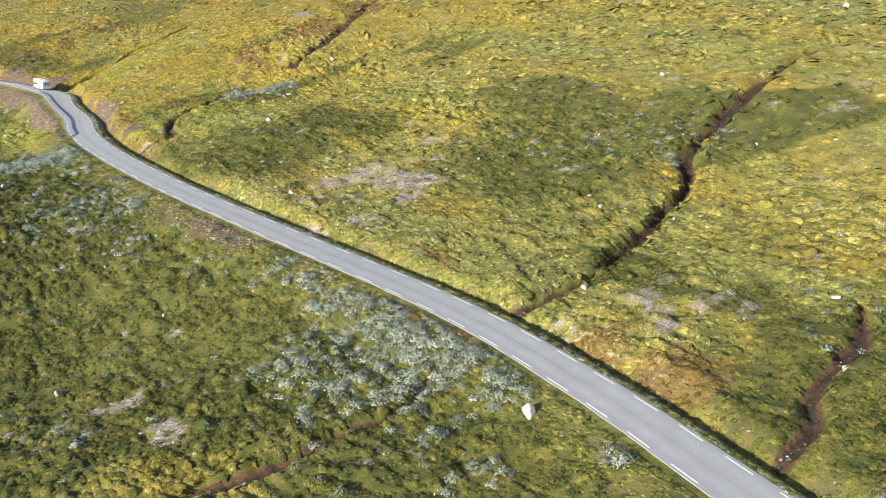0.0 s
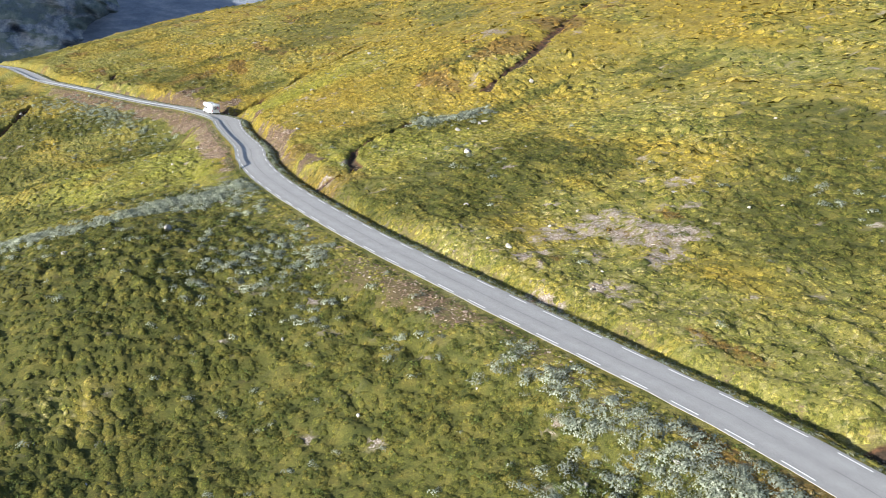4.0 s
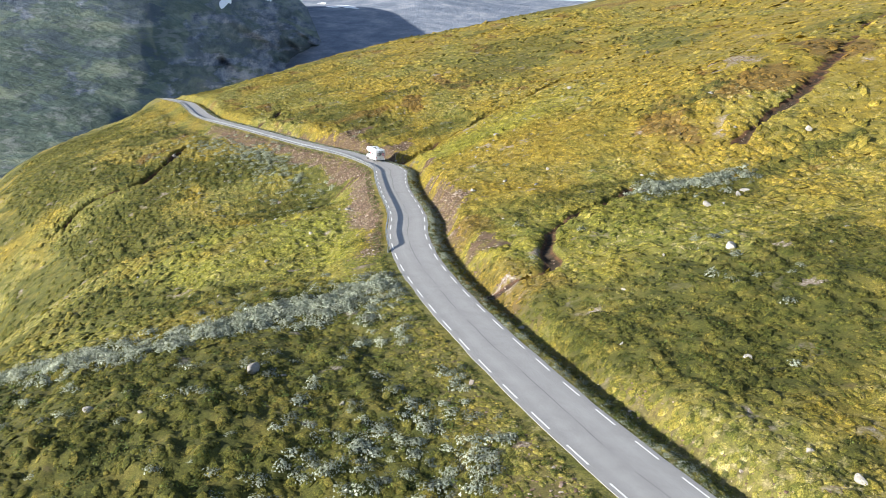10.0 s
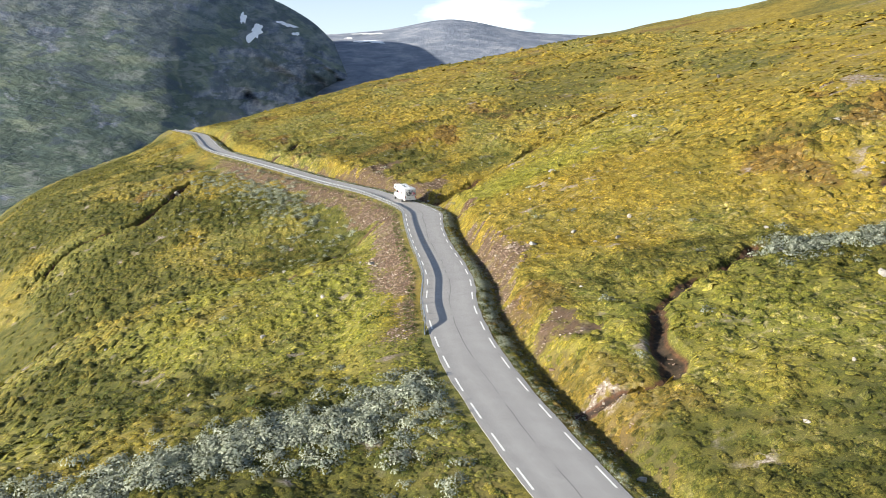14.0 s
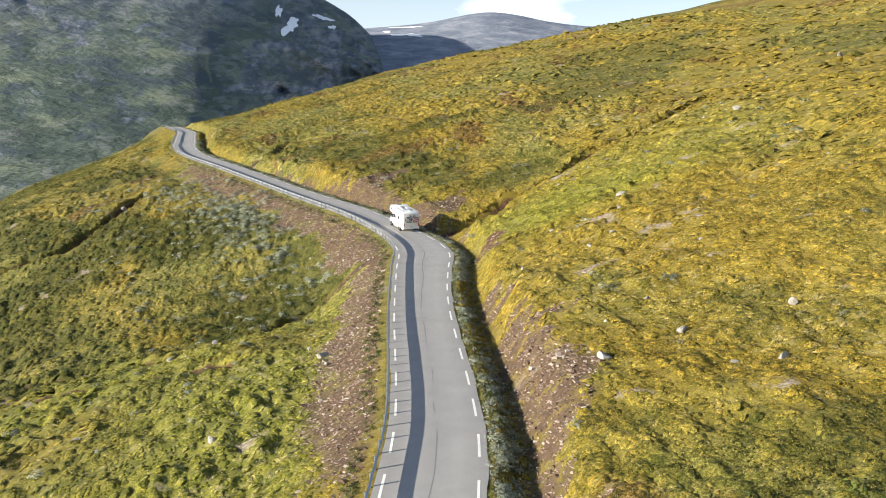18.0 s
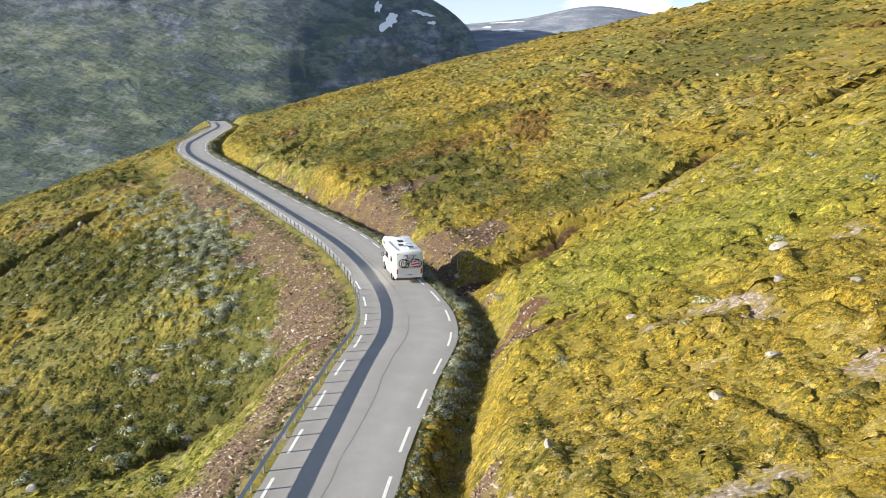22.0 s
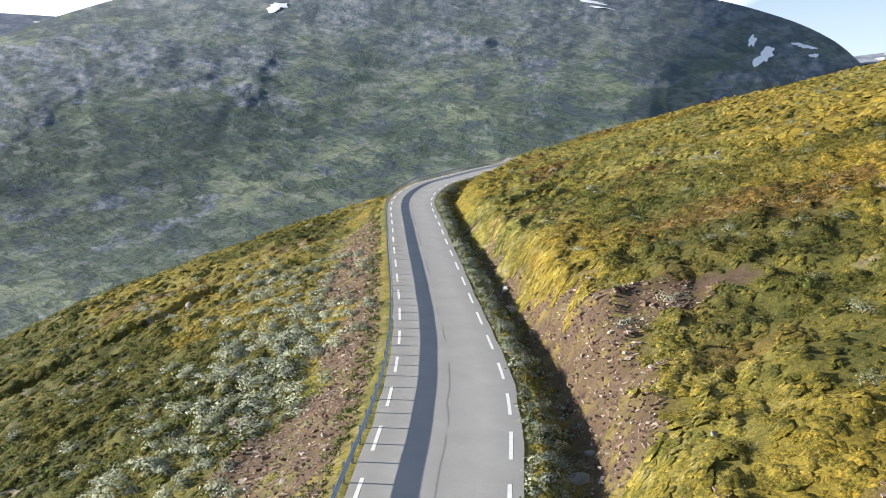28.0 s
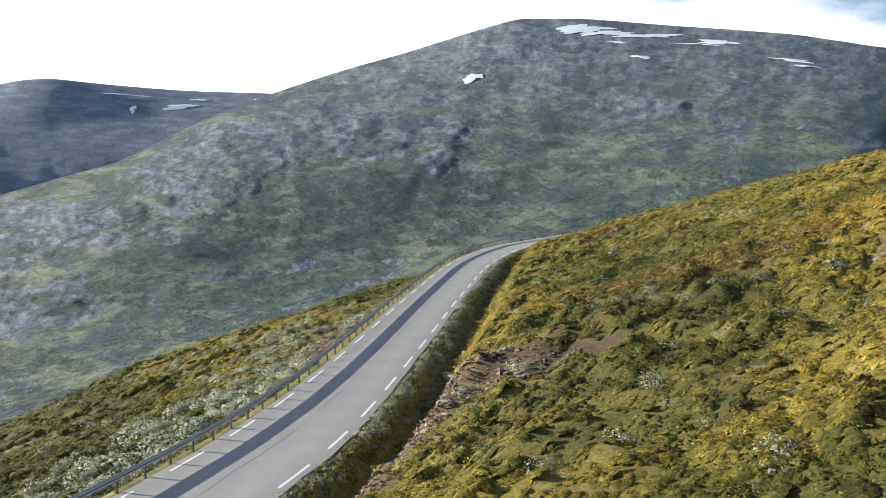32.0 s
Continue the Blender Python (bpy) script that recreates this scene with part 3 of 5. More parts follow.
LINE_WHITE = plain("road_paint", (0.78, 0.77, 0.73), 0.7, 0, 0.12, 5)
SNOW = plain("old_snow", (0.90, 0.90, 0.91), 0.8, 0, 0.06, 0.05)


# ---------------------------------------------------------------- mesh tools
def mesh_from(name, verts, faces, mats, smooth_shade=False, attrs=(), normals=None):
    """A mesh from arrays; faces all have the same number of corners."""
    me = bpy.data.meshes.new(name)
    verts, faces = np.asarray(verts, np.float32), np.asarray(faces, np.int32)
    k = faces.shape[1]
    me.vertices.add(len(verts))
    me.vertices.foreach_set("co", verts.ravel())
    me.loops.add(faces.size)
    me.loops.foreach_set("vertex_index", faces.ravel())
    me.polygons.add(len(faces))
    me.polygons.foreach_set("loop_start", np.arange(0, faces.size, k, dtype=np.int32))
    me.polygons.foreach_set("use_smooth", np.full(len(faces), smooth_shade))
    me.update(calc_edges=True)
    for an, v in attrs:
        me.attributes.new(an, "FLOAT", "POINT").data.foreach_set("value", np.asarray(v, np.float32))
    if normals is not None:
        me.attributes.new("custom_normal", "FLOAT_VECTOR", "POINT").data.foreach_set("vector", np.asarray(normals, np.float32).ravel())
    for m in mats if isinstance(mats, (list, tuple)) else [mats]:
        me.materials.append(m)
    return me


def grid_faces(na, nb):
    i = np.arange(na * nb).reshape(na, nb)
    return np.stack([i[:-1, :-1], i[1:, :-1], i[1:, 1:], i[:-1, 1:]], -1).reshape(-1, 4)


# ---------------------------------------------------------------- ground
def steps(*spans):
    """Cuts along an axis: (from, to, step) spans, end to end."""
    return np.concatenate([np.arange(a, b, c) for a, b, c in spans])


ALONG = np.array([-0.614, 0.790])
ACROSS = np.array([0.790, 0.614])
ORIGIN = np.array([52.0, 0.0])


def build_ground():
    ga = steps((-260, -20, 12), (-20, 40, 2), (40, 470, 0.62), (470, 560, 1.6), (560, 760, 10), (760, 1100, 40))
    gb = steps((-330, -130, 10), (-130, -75, 2.2), (-75, -42, 1.0), (-42, -24, 0.7), (-24, 30, 0.48), (30, 80, 0.8), (80, 160, 2.0), (160, 420, 8), (420, 900, 40))
    A, Bb = np.meshgrid(ga, gb, indexing="ij")
    x, y = (ORIGIN[k] + ALONG[k] * A + ACROSS[k] * Bb for k in (0, 1))
    h, rub, peat, lush, u, s = height(x, y)
    # under the valley floor far down the slope
    h = np.maximum(h, -112 + 0.0 * h)
    v = np.stack([x.ravel(), y.ravel(), h], 1)
    dark, bare, warm, rust = cover(x.ravel(), y.ravel(), u, s, lush)
    me = mesh_from("ground", v, grid_faces(len(ga), len(gb))[:, ::-1], HEATH, True, (("rubble", rub), ("peat", peat), ("lush", lush), ("dark", dark), ("bare", bare), ("warm", warm), ("rust", rust)))
    return tagged(new("ground", me), "heath-covered mountain slope in autumn yellow, olive and rust", "ground", kind="structure")


ground = build_ground()


def z_at(x, y):
    return height(np.atleast_1d(x), np.atleast_1d(y))[0]


# ---------------------------------------------------------------- road
def build_road():
    u = np.arange(0, 566, 1.0)
    t = np.linspace(0, 1, 13)
    left = -2.85 - 0.12 * fbm(u / 3, u * 0, 5, 3)
    right = right_edge(u) + 0.12 + 0.12 * fbm(u / 3, u * 0, 15, 3)
    S = left[:, None] + (right - left)[:, None] * t[None]
    crown = 0.01 - 0.02 * (2 * t - 1) ** 2
    rows = []
    for k in range(len(t)):
        rows.append(on_road(u, S[:, k], crown[k]))
    v = np.stack(rows, 1)
    skirt_l, skirt_r = v[:, :1] - (0, 0, 0.18), v[:, -1:] - (0, 0, 0.18)
    v = np.concatenate([skirt_l, v, skirt_r], 1)
    ac = np.tile(np.r_[0, t, 1], (len(u), 1))
    me = mesh_from("road", v.reshape(-1, 3), grid_faces(len(u), 15), ASPHALT, False, (("across", ac.ravel()),))
    return tagged(new("road", me), "narrow grey asphalt mountain road with dashed white edge lines", "road", kind="structure")


road = build_road()


def surface(u, s):
    """A place on top of the asphalt."""
    p = on_road(np.atleast_1d(float(u)), np.atleast_1d(float(s)))[0]
    l, r = -2.85, float(right_edge(u)) + 0.12
    q = 2 * (s - l) / (r - l) - 1
    return np.array([p[0], p[1], p[2] + 0.01 - 0.02 * q * q])


def edge_dash(u0, u1, side):
    q = []
    for k in range(5):
        u = u0 + (u1 - u0) * k / 4
        m = -2.45 if side < 0 else float(right_edge(u)) - 0.32
        for w in (-0.075, 0.075):
            q.append(surface(u, m + w) + (0, 0, 0.006))
    return mesh_from("edge_line_dash", q, [(2 * k, 2 * k + 1, 2 * k + 3, 2 * k + 2) for k in range(4)], LINE_WHITE)


rnd = random.Random(4)
for side, first in ((-1, 72.1), (1, 71.1)):
    for k in range(-12, 87):
        a = first + 5.656 * k
        a += float(np.interp(a, (230, 260, 315, 335, 350, 390), (0.3, 0.5, 1.1, 1.3, 1.5, 1.4) if side < 0 else (0.5, 1.5, 3.1, 2.1, 1.3, 1.0)))
        d = new("edge_line_dash", edge_dash(a, a + 3.05 + rnd.uniform(-0.12, 0.12), side))
        d.parent = road


# ---------------------------------------------------------------- mountains over the valley
FELL_AT = np.array([-80.0, 230.0])


def fell_sheet(name, crest, floor_z, foot, seed, rough, label, steepness=1.05, fine=260, mat=None):
    """A mountain side seen across the valley. crest: azimuth to the left of +y, distance of the foot, distance and height of the crest. Built out from FELL_AT."""
    C = np.array(crest, float)
    az = np.arange(C[0, 0], C[-1, 0] + 0.01, 0.14 if fine > 200 else 0.24)
    r0, R, Z = (np.interp(az, C[:, 0], C[:, k]) for k in (1, 2, 3))
    R, Z = (np.convolve(np.pad(q, 6, "edge"), np.ones(13) / 13, "valid") for q in (R, Z))
    r0 = np.convolve(np.pad(r0, 20, "edge"), np.ones(41) / 41, "valid")
    v = np.r_[np.linspace(0, 1, fine), 1.03, 1.08, 1.16]
    A, V = np.meshgrid(radians(1) * az, v, indexing="ij")
    # the foot draws back along a slanting spur
    turn = az[:, None] + 11 * (np.minimum(V, 1) - 0.42) + 3.5 * fbm((A * 10).ravel(), (V * 5).ravel(), seed + 5, 4).reshape(A.shape)
    r0 = np.interp(turn, az, r0)
    # only the crest follows its line closely, the slopes below are rounder
    wide = min(60, len(az) // 4)

    def eased(q):
        soft = np.convolve(np.pad(q, wide, "edge"), np.ones(2 * wide + 1) / (2 * wide + 1), "valid")
        return soft[:, None] + (q - soft)[:, None] * smooth(0.55, 0.97, V)

    crest_R, crest_Z = eased(R), eased(Z)
    r = r0 + (crest_R - r0) * V
    rise = np.where(V < foot, 0.10 * (V / foot) ** 1.3, 0.10 + 0.90 * np.clip((V - foot) / (1 - foot), 0, 1) ** (1 / steepness))
    soft = np.stack([np.convolve(np.pad(rise[0], 24, "edge"), np.ones(49) / 49, "valid")] * len(rise))
    rise = soft + (rise - soft) * smooth(0.45, 0.7, V)
    rise = np.where(V > 1, 1 - (V - 1) * 2.0, rise)
    body = smooth(0.06, 0.42, V)
    base = floor_z + (crest_Z - floor_z) * rise
    # crags are laid out by bearing and height, so that they stand up on the slope
    f1, f2 = (A * 2800).ravel(), (base / r * 2800).ravel()

    def crag(lx, ly, k, oct=4):
        return fbm(f1 / lx, f2 / ly, seed + k, oct).reshape(r.shape)

    damp = 1 - 0.75 * smooth(0.78, 0.99, V)
    warp = 70 * crag(260, 300, 15, 3).ravel()
    cliff = smooth(-0.12, 0.22, crag(420, 130, 33, 4) + 0.25 * smooth(0.35, 0.55, V) - 0.2) * damp * body
    z = base + rough * body * damp * (0.55 * crag(620, 300, 1, 3) + 0.12 * cliff * crag(70, 34, 9, 3))
    # shallow gullies that run down the slope
    gully = (1 - 2 * np.abs(fbm((f1 + warp) / 150, f2 / 620, seed + 63, 3))).reshape(r.shape)
    push = rough * body * damp * (0.40 * crag(420, 240, 71, 4) + 0.20 * gully + 0.45 * cliff * crag(60, 34, 81, 4))
    rr = r - push
    x, y = FELL_AT[0] - np.sin(A) * rr, FELL_AT[1] + np.cos(A) * rr
    f2 = (z / r * 2800).ravel()
    me = mesh_from(name, np.stack([x, y, z], -1).reshape(-1, 3), grid_faces(*x.shape), mat or FELL, True, (("bearing", f1), ("rise", f2), ("cliff", cliff.ravel())))
    return tagged(new(name, me), label, "mountain", kind="structure"), (az, R, x, y, z)


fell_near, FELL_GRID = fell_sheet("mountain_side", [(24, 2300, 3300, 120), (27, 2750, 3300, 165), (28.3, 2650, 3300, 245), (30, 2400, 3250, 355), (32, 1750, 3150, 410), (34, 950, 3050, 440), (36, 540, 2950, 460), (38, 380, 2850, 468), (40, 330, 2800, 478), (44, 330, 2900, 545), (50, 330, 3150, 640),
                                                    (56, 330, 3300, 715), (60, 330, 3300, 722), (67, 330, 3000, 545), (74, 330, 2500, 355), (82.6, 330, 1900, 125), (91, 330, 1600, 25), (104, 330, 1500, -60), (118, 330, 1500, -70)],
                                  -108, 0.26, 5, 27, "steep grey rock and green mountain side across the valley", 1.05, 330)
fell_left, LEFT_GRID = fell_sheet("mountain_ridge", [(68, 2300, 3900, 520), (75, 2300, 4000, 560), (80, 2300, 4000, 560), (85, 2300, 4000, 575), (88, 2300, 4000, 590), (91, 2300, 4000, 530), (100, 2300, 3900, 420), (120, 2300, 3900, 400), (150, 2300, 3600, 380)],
                          -60, 0.2, 35, 16, "distant haze-blue ridge with long snow streaks", 1.2, 150, FAR_FELL)
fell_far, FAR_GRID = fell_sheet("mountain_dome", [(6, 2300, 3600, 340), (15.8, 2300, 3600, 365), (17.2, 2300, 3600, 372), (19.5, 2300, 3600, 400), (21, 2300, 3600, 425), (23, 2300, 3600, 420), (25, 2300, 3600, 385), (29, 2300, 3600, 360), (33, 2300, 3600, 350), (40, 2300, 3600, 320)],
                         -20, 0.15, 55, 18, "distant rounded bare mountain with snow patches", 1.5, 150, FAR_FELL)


# ---------------------------------------------------------------- plants
def leaf_material(name, lo, mid, hi, rough=0.75, spread=0.3):
    def build(n, b):
        col = n.ramp(n.island(), (0.0, lo), (0.5, mid), (1.0, hi))
        col = n.mix(1.0, col, n.ramp(n.attr("tone"), (0.0, 1 - spread), (1.0, 1 + spread)), "MULTIPLY")
        col = n.mix(n.ramp(n.noise(0.22, 4, 0.6, shift=11), (0.4, 0.0), (0.65, 0.7)), col, n.mix(0.5, col, lo))
        n.link(col, b.inputs["Base Color"])
        thin(n, b, col, 0.18)
    return material(name, build, rough)


WILLOW = leaf_material("silver_willow_leaf", (0.18, 0.205, 0.145), (0.31, 0.335, 0.26), (0.44, 0.46, 0.37), 0.8, 0.35)
BIRCH = leaf_material("dwarf_birch_leaf", (0.032, 0.044, 0.012), (0.066, 0.09, 0.019), (0.125, 0.15, 0.03), spread=0.6)


def tuft_mat(n, b):
    col = heath_colour(n)[0]
    col = n.mix(1.0, col, n.ramp(n.attr("tone"), (0.0, (0.40, 0.46, 0.42)), (0.20, (0.82, 0.85, 0.82)), (0.5, (1.0, 1.0, 1.0)), (0.82, (1.16, 1.12, 1.08)), (1.0, (1.40, 1.34, 1.45))), "MULTIPLY")
    # one noise sets leaf colour and bump, so hollows are darker
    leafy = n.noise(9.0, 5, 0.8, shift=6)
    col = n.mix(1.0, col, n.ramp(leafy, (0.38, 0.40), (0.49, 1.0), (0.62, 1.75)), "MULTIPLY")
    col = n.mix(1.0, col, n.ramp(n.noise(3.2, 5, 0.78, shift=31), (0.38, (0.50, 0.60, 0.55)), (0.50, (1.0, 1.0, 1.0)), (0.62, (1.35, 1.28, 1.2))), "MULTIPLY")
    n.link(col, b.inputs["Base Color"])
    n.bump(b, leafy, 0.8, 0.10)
    thin(n, b, col, 0.22)


TUFT = material("heath_cushion", tuft_mat)
HERB = leaf_material("yellow_green_herb", (0.075, 0.095, 0.03), (0.13, 0.145, 0.05), (0.21, 0.21, 0.085))
STRAW = leaf_material("straw_grass", (0.20, 0.15, 0.045), (0.32, 0.26, 0.10), (0.42, 0.36, 0.17))


def cushion_shapes(rng):
    """Low lumpy mounds of radius 1, all with the same 7 corners."""
    out = []
    for _ in range(12):
        v = [(rng.normal(0, 0.2), rng.normal(0, 0.2), rng.uniform(0.85, 1.1))]
        for k in range(6):
            t = (k + rng.uniform(-0.25, 0.25)) * math.pi / 3
            q = rng.uniform(0.72, 1.28)
            v.append((q * math.cos(t), q * math.sin(t), rng.uniform(-0.55, -0.1)))
        out.append(v)
    return np.array(out), np.array([(0, 1 + (k + 1) % 6, 1 + k) for k in range(6)])


def cushions(name, P, lean, r, flat, mat, label, seed, attrs):
    """Cushions of low heath as one mesh: places (n, 3), fall of the ground (n, 2), radii (n,)."""
    rng = np.random.default_rng(seed)
    shapes, f = cushion_shapes(rng)
    n = len(P)
    t = rng.uniform(0, 2 * np.pi, n)
    c, s = np.cos(t)[:, None], np.sin(t)[:, None]
    q = shapes[rng.integers(0, len(shapes), n)]
    x, y = q[..., 0] * r[:, None], q[..., 1] * r[:, None]
    # longer along the slope than up it
    al, ac = 1.25 * (x * c - y * s), 0.85 * (x * s + y * c)
    dx, dy = -0.614 * al + 0.790 * ac, 0.790 * al + 0.614 * ac
    z = q[..., 2] * (r * flat * rng.uniform(0.6, 1.2, n))[:, None] + lean[:, :1] * dx + lean[:, 1:] * dy
    v = (np.stack([dx, dy, z], -1) + P[:, None]).reshape(-1, 3)
    faces = (f[None] + 7 * np.arange(n)[:, None, None]).reshape(-1, 3)
    tone = rng.random(n)
    # shaded as a mat of leaves: half by the mound, half by the lie of the slope
    d = np.stack([dx / r[:, None], dy / r[:, None], np.maximum(q[..., 2], 0.1)], -1) * (0.6, 0.6, 0.7)
    d = d + np.stack([-lean[:, 0], -lean[:, 1], np.ones(n)], -1)[:, None] * 0.7
    d = d / np.linalg.norm(d, axis=-1, keepdims=True)
    ob = new(name, mesh_from(name, v, faces, mat, True, [(k, np.repeat(a, 7)) for k, a in [("tone", tone), *attrs]], d.reshape(-1, 3)))
    return tagged(ob, label, "plants", kind="stuff")


def leaves(rng, count, flat, size, upright=0.0, corners=4):
    """Leaf quads on a lumpy dome of radius 1: (count, corners, 3)."""
    lumps = rng.normal(0, 0.42, (5, 3)) * (1, 1, 0.3)
    pick = rng.integers(0, 5, count)
    d = rng.normal(size=(count, 3))
    d[:, 2] = np.abs(d[:, 2]) * 1.2
    d /= np.linalg.norm(d, axis=1)[:, None]
    c = lumps[pick] + d * rng.uniform(0.35, 0.62, (count, 1))
    c[:, 2] = np.maximum(c[:, 2], 0.02) * flat
    n = d + rng.normal(0, 0.33, (count, 3))
    n[:, 2] += max(0.05, 1.1 - 5 * upright)
    n /= np.linalg.norm(n, axis=1)[:, None]
    t = np.cross(n, rng.normal(size=(count, 3)))
    if upright:
        t = t * (1 - upright) + np.array((0, 0, upright * 1.6))
    t /= np.linalg.norm(t, axis=1)[:, None]
    b = np.cross(n, t)
    w = size * rng.uniform(0.6, 1.3, (count, 1))
    if corners == 3:
        q = np.stack([c - t * w * 0.8 - b * w * 0.75, c - t * w * 0.8 + b * w * 0.75, c + t * w * 0.9], 1)
    else:
        q = np.stack([c - t * w, c + b * w * 0.5, c + t * w, c - b * w * 0.5], 1)
    # every leaf faces outwards
    out = (np.cross(q[:, 1] - q[:, 0], q[:, 2] - q[:, 0]) * (c + (0, 0, 0.3))).sum(1) < 0
    q[out] = q[out][:, ::-1]
    return q


def scrub(name, places, sizes, mat, label, per, flat, leaf, seed, upright=0.0, corners=4, kind="stuff", category="plants", fields=()):
    """Many low plants as one mesh: places (n, 3), sizes (n,)."""
    rng = np.random.default_rng(seed)
    kinds = [leaves(rng, per, flat, leaf, upright, corners) for _ in range(7)]
    pick = rng.integers(0, 7, len(places))
    turn = rng.uniform(0, 2 * np.pi, len(places))
    out, tone, norm, order = [], [], [], []
    for k in range(7):
        m = np.where(pick == k)[0]
        c, s = np.cos(turn[m])[:, None, None], np.sin(turn[m])[:, None, None]
        q = kinds[k][None] * sizes[m][:, None, None, None]
        x, y = q[..., 0] * c - q[..., 1] * s, q[..., 0] * s + q[..., 1] * c
        d = kinds[k] * (1, 1, 1.15 / flat) + (0, 0, 0.75)
        d = d / np.linalg.norm(d, axis=-1, keepdims=True)
        d = np.broadcast_to(d[None], q.shape)
        norm.append(np.stack([d[..., 0] * c - d[..., 1] * s, d[..., 0] * s + d[..., 1] * c, d[..., 2]], -1).reshape(-1, 3))
        tone.append(np.repeat(rng.random(len(m)), per * corners))
        order.append(m)
        out.append((np.stack([x, y, q[..., 2]], -1) + places[m][:, None, None]).reshape(-1, 3))
    v = np.concatenate(out)
    f = np.arange(len(v)).reshape(-1, corners)
    ob = new(name, mesh_from(name, v, f, mat, True, [("tone", np.concatenate(tone))] + [(k, np.repeat(a[np.concatenate(order)], per * corners)) for k, a in fields], np.concatenate(norm)))
    return tagged(ob, label, category, kind=kind)


def grounded(x, y, sink=0.03):
    h, rub, peat, lush, u, s = height(x, y)
    return np.stack([x, y, h - sink], 1), rub, peat, lush, u, s


def scatter(seed, count, u0, u1, s0, s1, power=1.0):
    """Places spread beside the road, denser near it for a higher power."""
    rng = np.random.default_rng(seed)
    u = rng.uniform(u0, u1, count)
    s = s0 + (s1 - s0) * rng.uniform(0, 1, count) ** power
    p = on_road(u, s)
    return p[:, 0], p[:, 1], rng


def clear(s, u):
    return (s < -3.7) | (s > right_edge(u) + 0.55)


def patch_noise(x, y, seed, scale):
    return fbm(x / scale, y / scale, seed, 4)


# heath cover: low cushions all over the slope, with leafy shoots near the road
def heath_cover():
    xs, ys = [], []
    for seed, n, u0, u1, s0, s1, p in ((1, 90000, 28, 555, 3.6, 60, 1.2), (2, 74000, 28, 555, -3.8, -62, 1.2), (3, 26000, 28, 555, 60, 160, 1.1), (4, 22000, 318, 430, 4, 34, 1.0), (5, 7000, 28, 555, -62, -110, 1.0),
                                       (6, 30000, 225, 320, 4, 34, 1.1), (7, 20000, 225, 400, -4, -26, 1.1)):
        x, y, rng = scatter(seed, n, u0, u1, s0, s1, p)
        xs.append(x), ys.append(y)
    x, y = np.concatenate(xs), np.concatenate(ys)
    P, rub, peat, lush, u, s = grounded(x, y, -0.02)
    rng = np.random.default_rng(9)
    dark, bare, warm, rust = cover(x, y, u, s, lush)
    keep = clear(s, u) & (rub < 0.35 + 0.35 * rng.random(len(u))) & (peat < 0.10) & (bare < 0.35 + 0.5 * rng.random(len(u)))
    P, lush, u, s, dark, warm, rust = (q[keep] for q in (P, lush, u, s, dark, warm, rust))
    # each lies on its own piece of ground
    lean = np.stack([height(P[:, 0] + 0.25, P[:, 1])[0] - height(P[:, 0] - 0.25, P[:, 1])[0], height(P[:, 0], P[:, 1] + 0.25)[0] - height(P[:, 0], P[:, 1] - 0.25)[0]], 1).clip(-0.6, 0.6) / 0.5
    a = patch_noise(P[:, 0], P[:, 1], 201, 5)
    r = rng.uniform(0.20, 0.42, len(P)) * (1 + 0.7 * a.clip(-0.6, 0.8)) * (1 + np.abs(s) / 70)
    close = (u > 318) & (u < 430) & (s > 4) & (s < 34)
    r = np.where((u > 225) & (u < 430) & (s > -26) & (s < 34), r * 0.68, r)
    birch = (dark + 0.9 * (rng.random(len(P)) - 0.5)) > 0.55
    red = ~birch & (rust > 0.5)
    fields = (("lush", lush), ("dark", dark), ("warm", warm), ("rust", rust))
    for m, nm, lab, flat, big in ((birch, "dwarf_birch_scrub", "dark green dwarf birch and crowberry cushions on the slope", 0.40, 1.0),
                                  (red, "bilberry_scrub", "low rust-coloured bilberry cushions on the slope", 0.30, 0.95),
                                  (~birch & ~red, "heath_tufts", "olive and ochre cushions of heath and moss on the slope", 0.30, 0.95)):
        cushions(nm, P[m], lean[m], r[m] * big, flat, TUFT, lab, 311 + int(big * 10), [(k, q[m]) for k, q in fields])
    # shoots that stand out of the cushions
    few = rng.random(len(P))
    near = (s < 40) & (s > -36) & ~close & (few < 0.36)
    straw = (np.abs(s) < 30) & ~birch & (few > 0.94)
    close = close & (few < 0.5)
    for m, nm, lab, per, leaf, flat in ((near & ~birch, "heath_shoots", "small olive and ochre heath shoots on the slope", 16, 0.095, 0.42), (close & ~birch, "heath_shoots", "small olive and rust heath shoots above the bend", 26, 0.085, 0.38),
                                        (near & birch, "dwarf_birch_shoots", "dark green dwarf birch shoots on the slope", 18, 0.11, 0.6), (close & birch, "dwarf_birch_shoots", "dark green dwarf birch shoots above the bend", 26, 0.10, 0.6)):
        scrub(nm, P[m], r[m] * 1.7, TUFT, lab, per, flat, leaf, 325 + per, 0.12, 3, fields=[(k, q[m]) for k, q in fields])
    scrub("grass_tufts", P[straw], r[straw], STRAW, "pale straw-coloured tufts of mountain grass", 9, 0.8, 0.16, 323, 0.5, 3)


heath_cover()


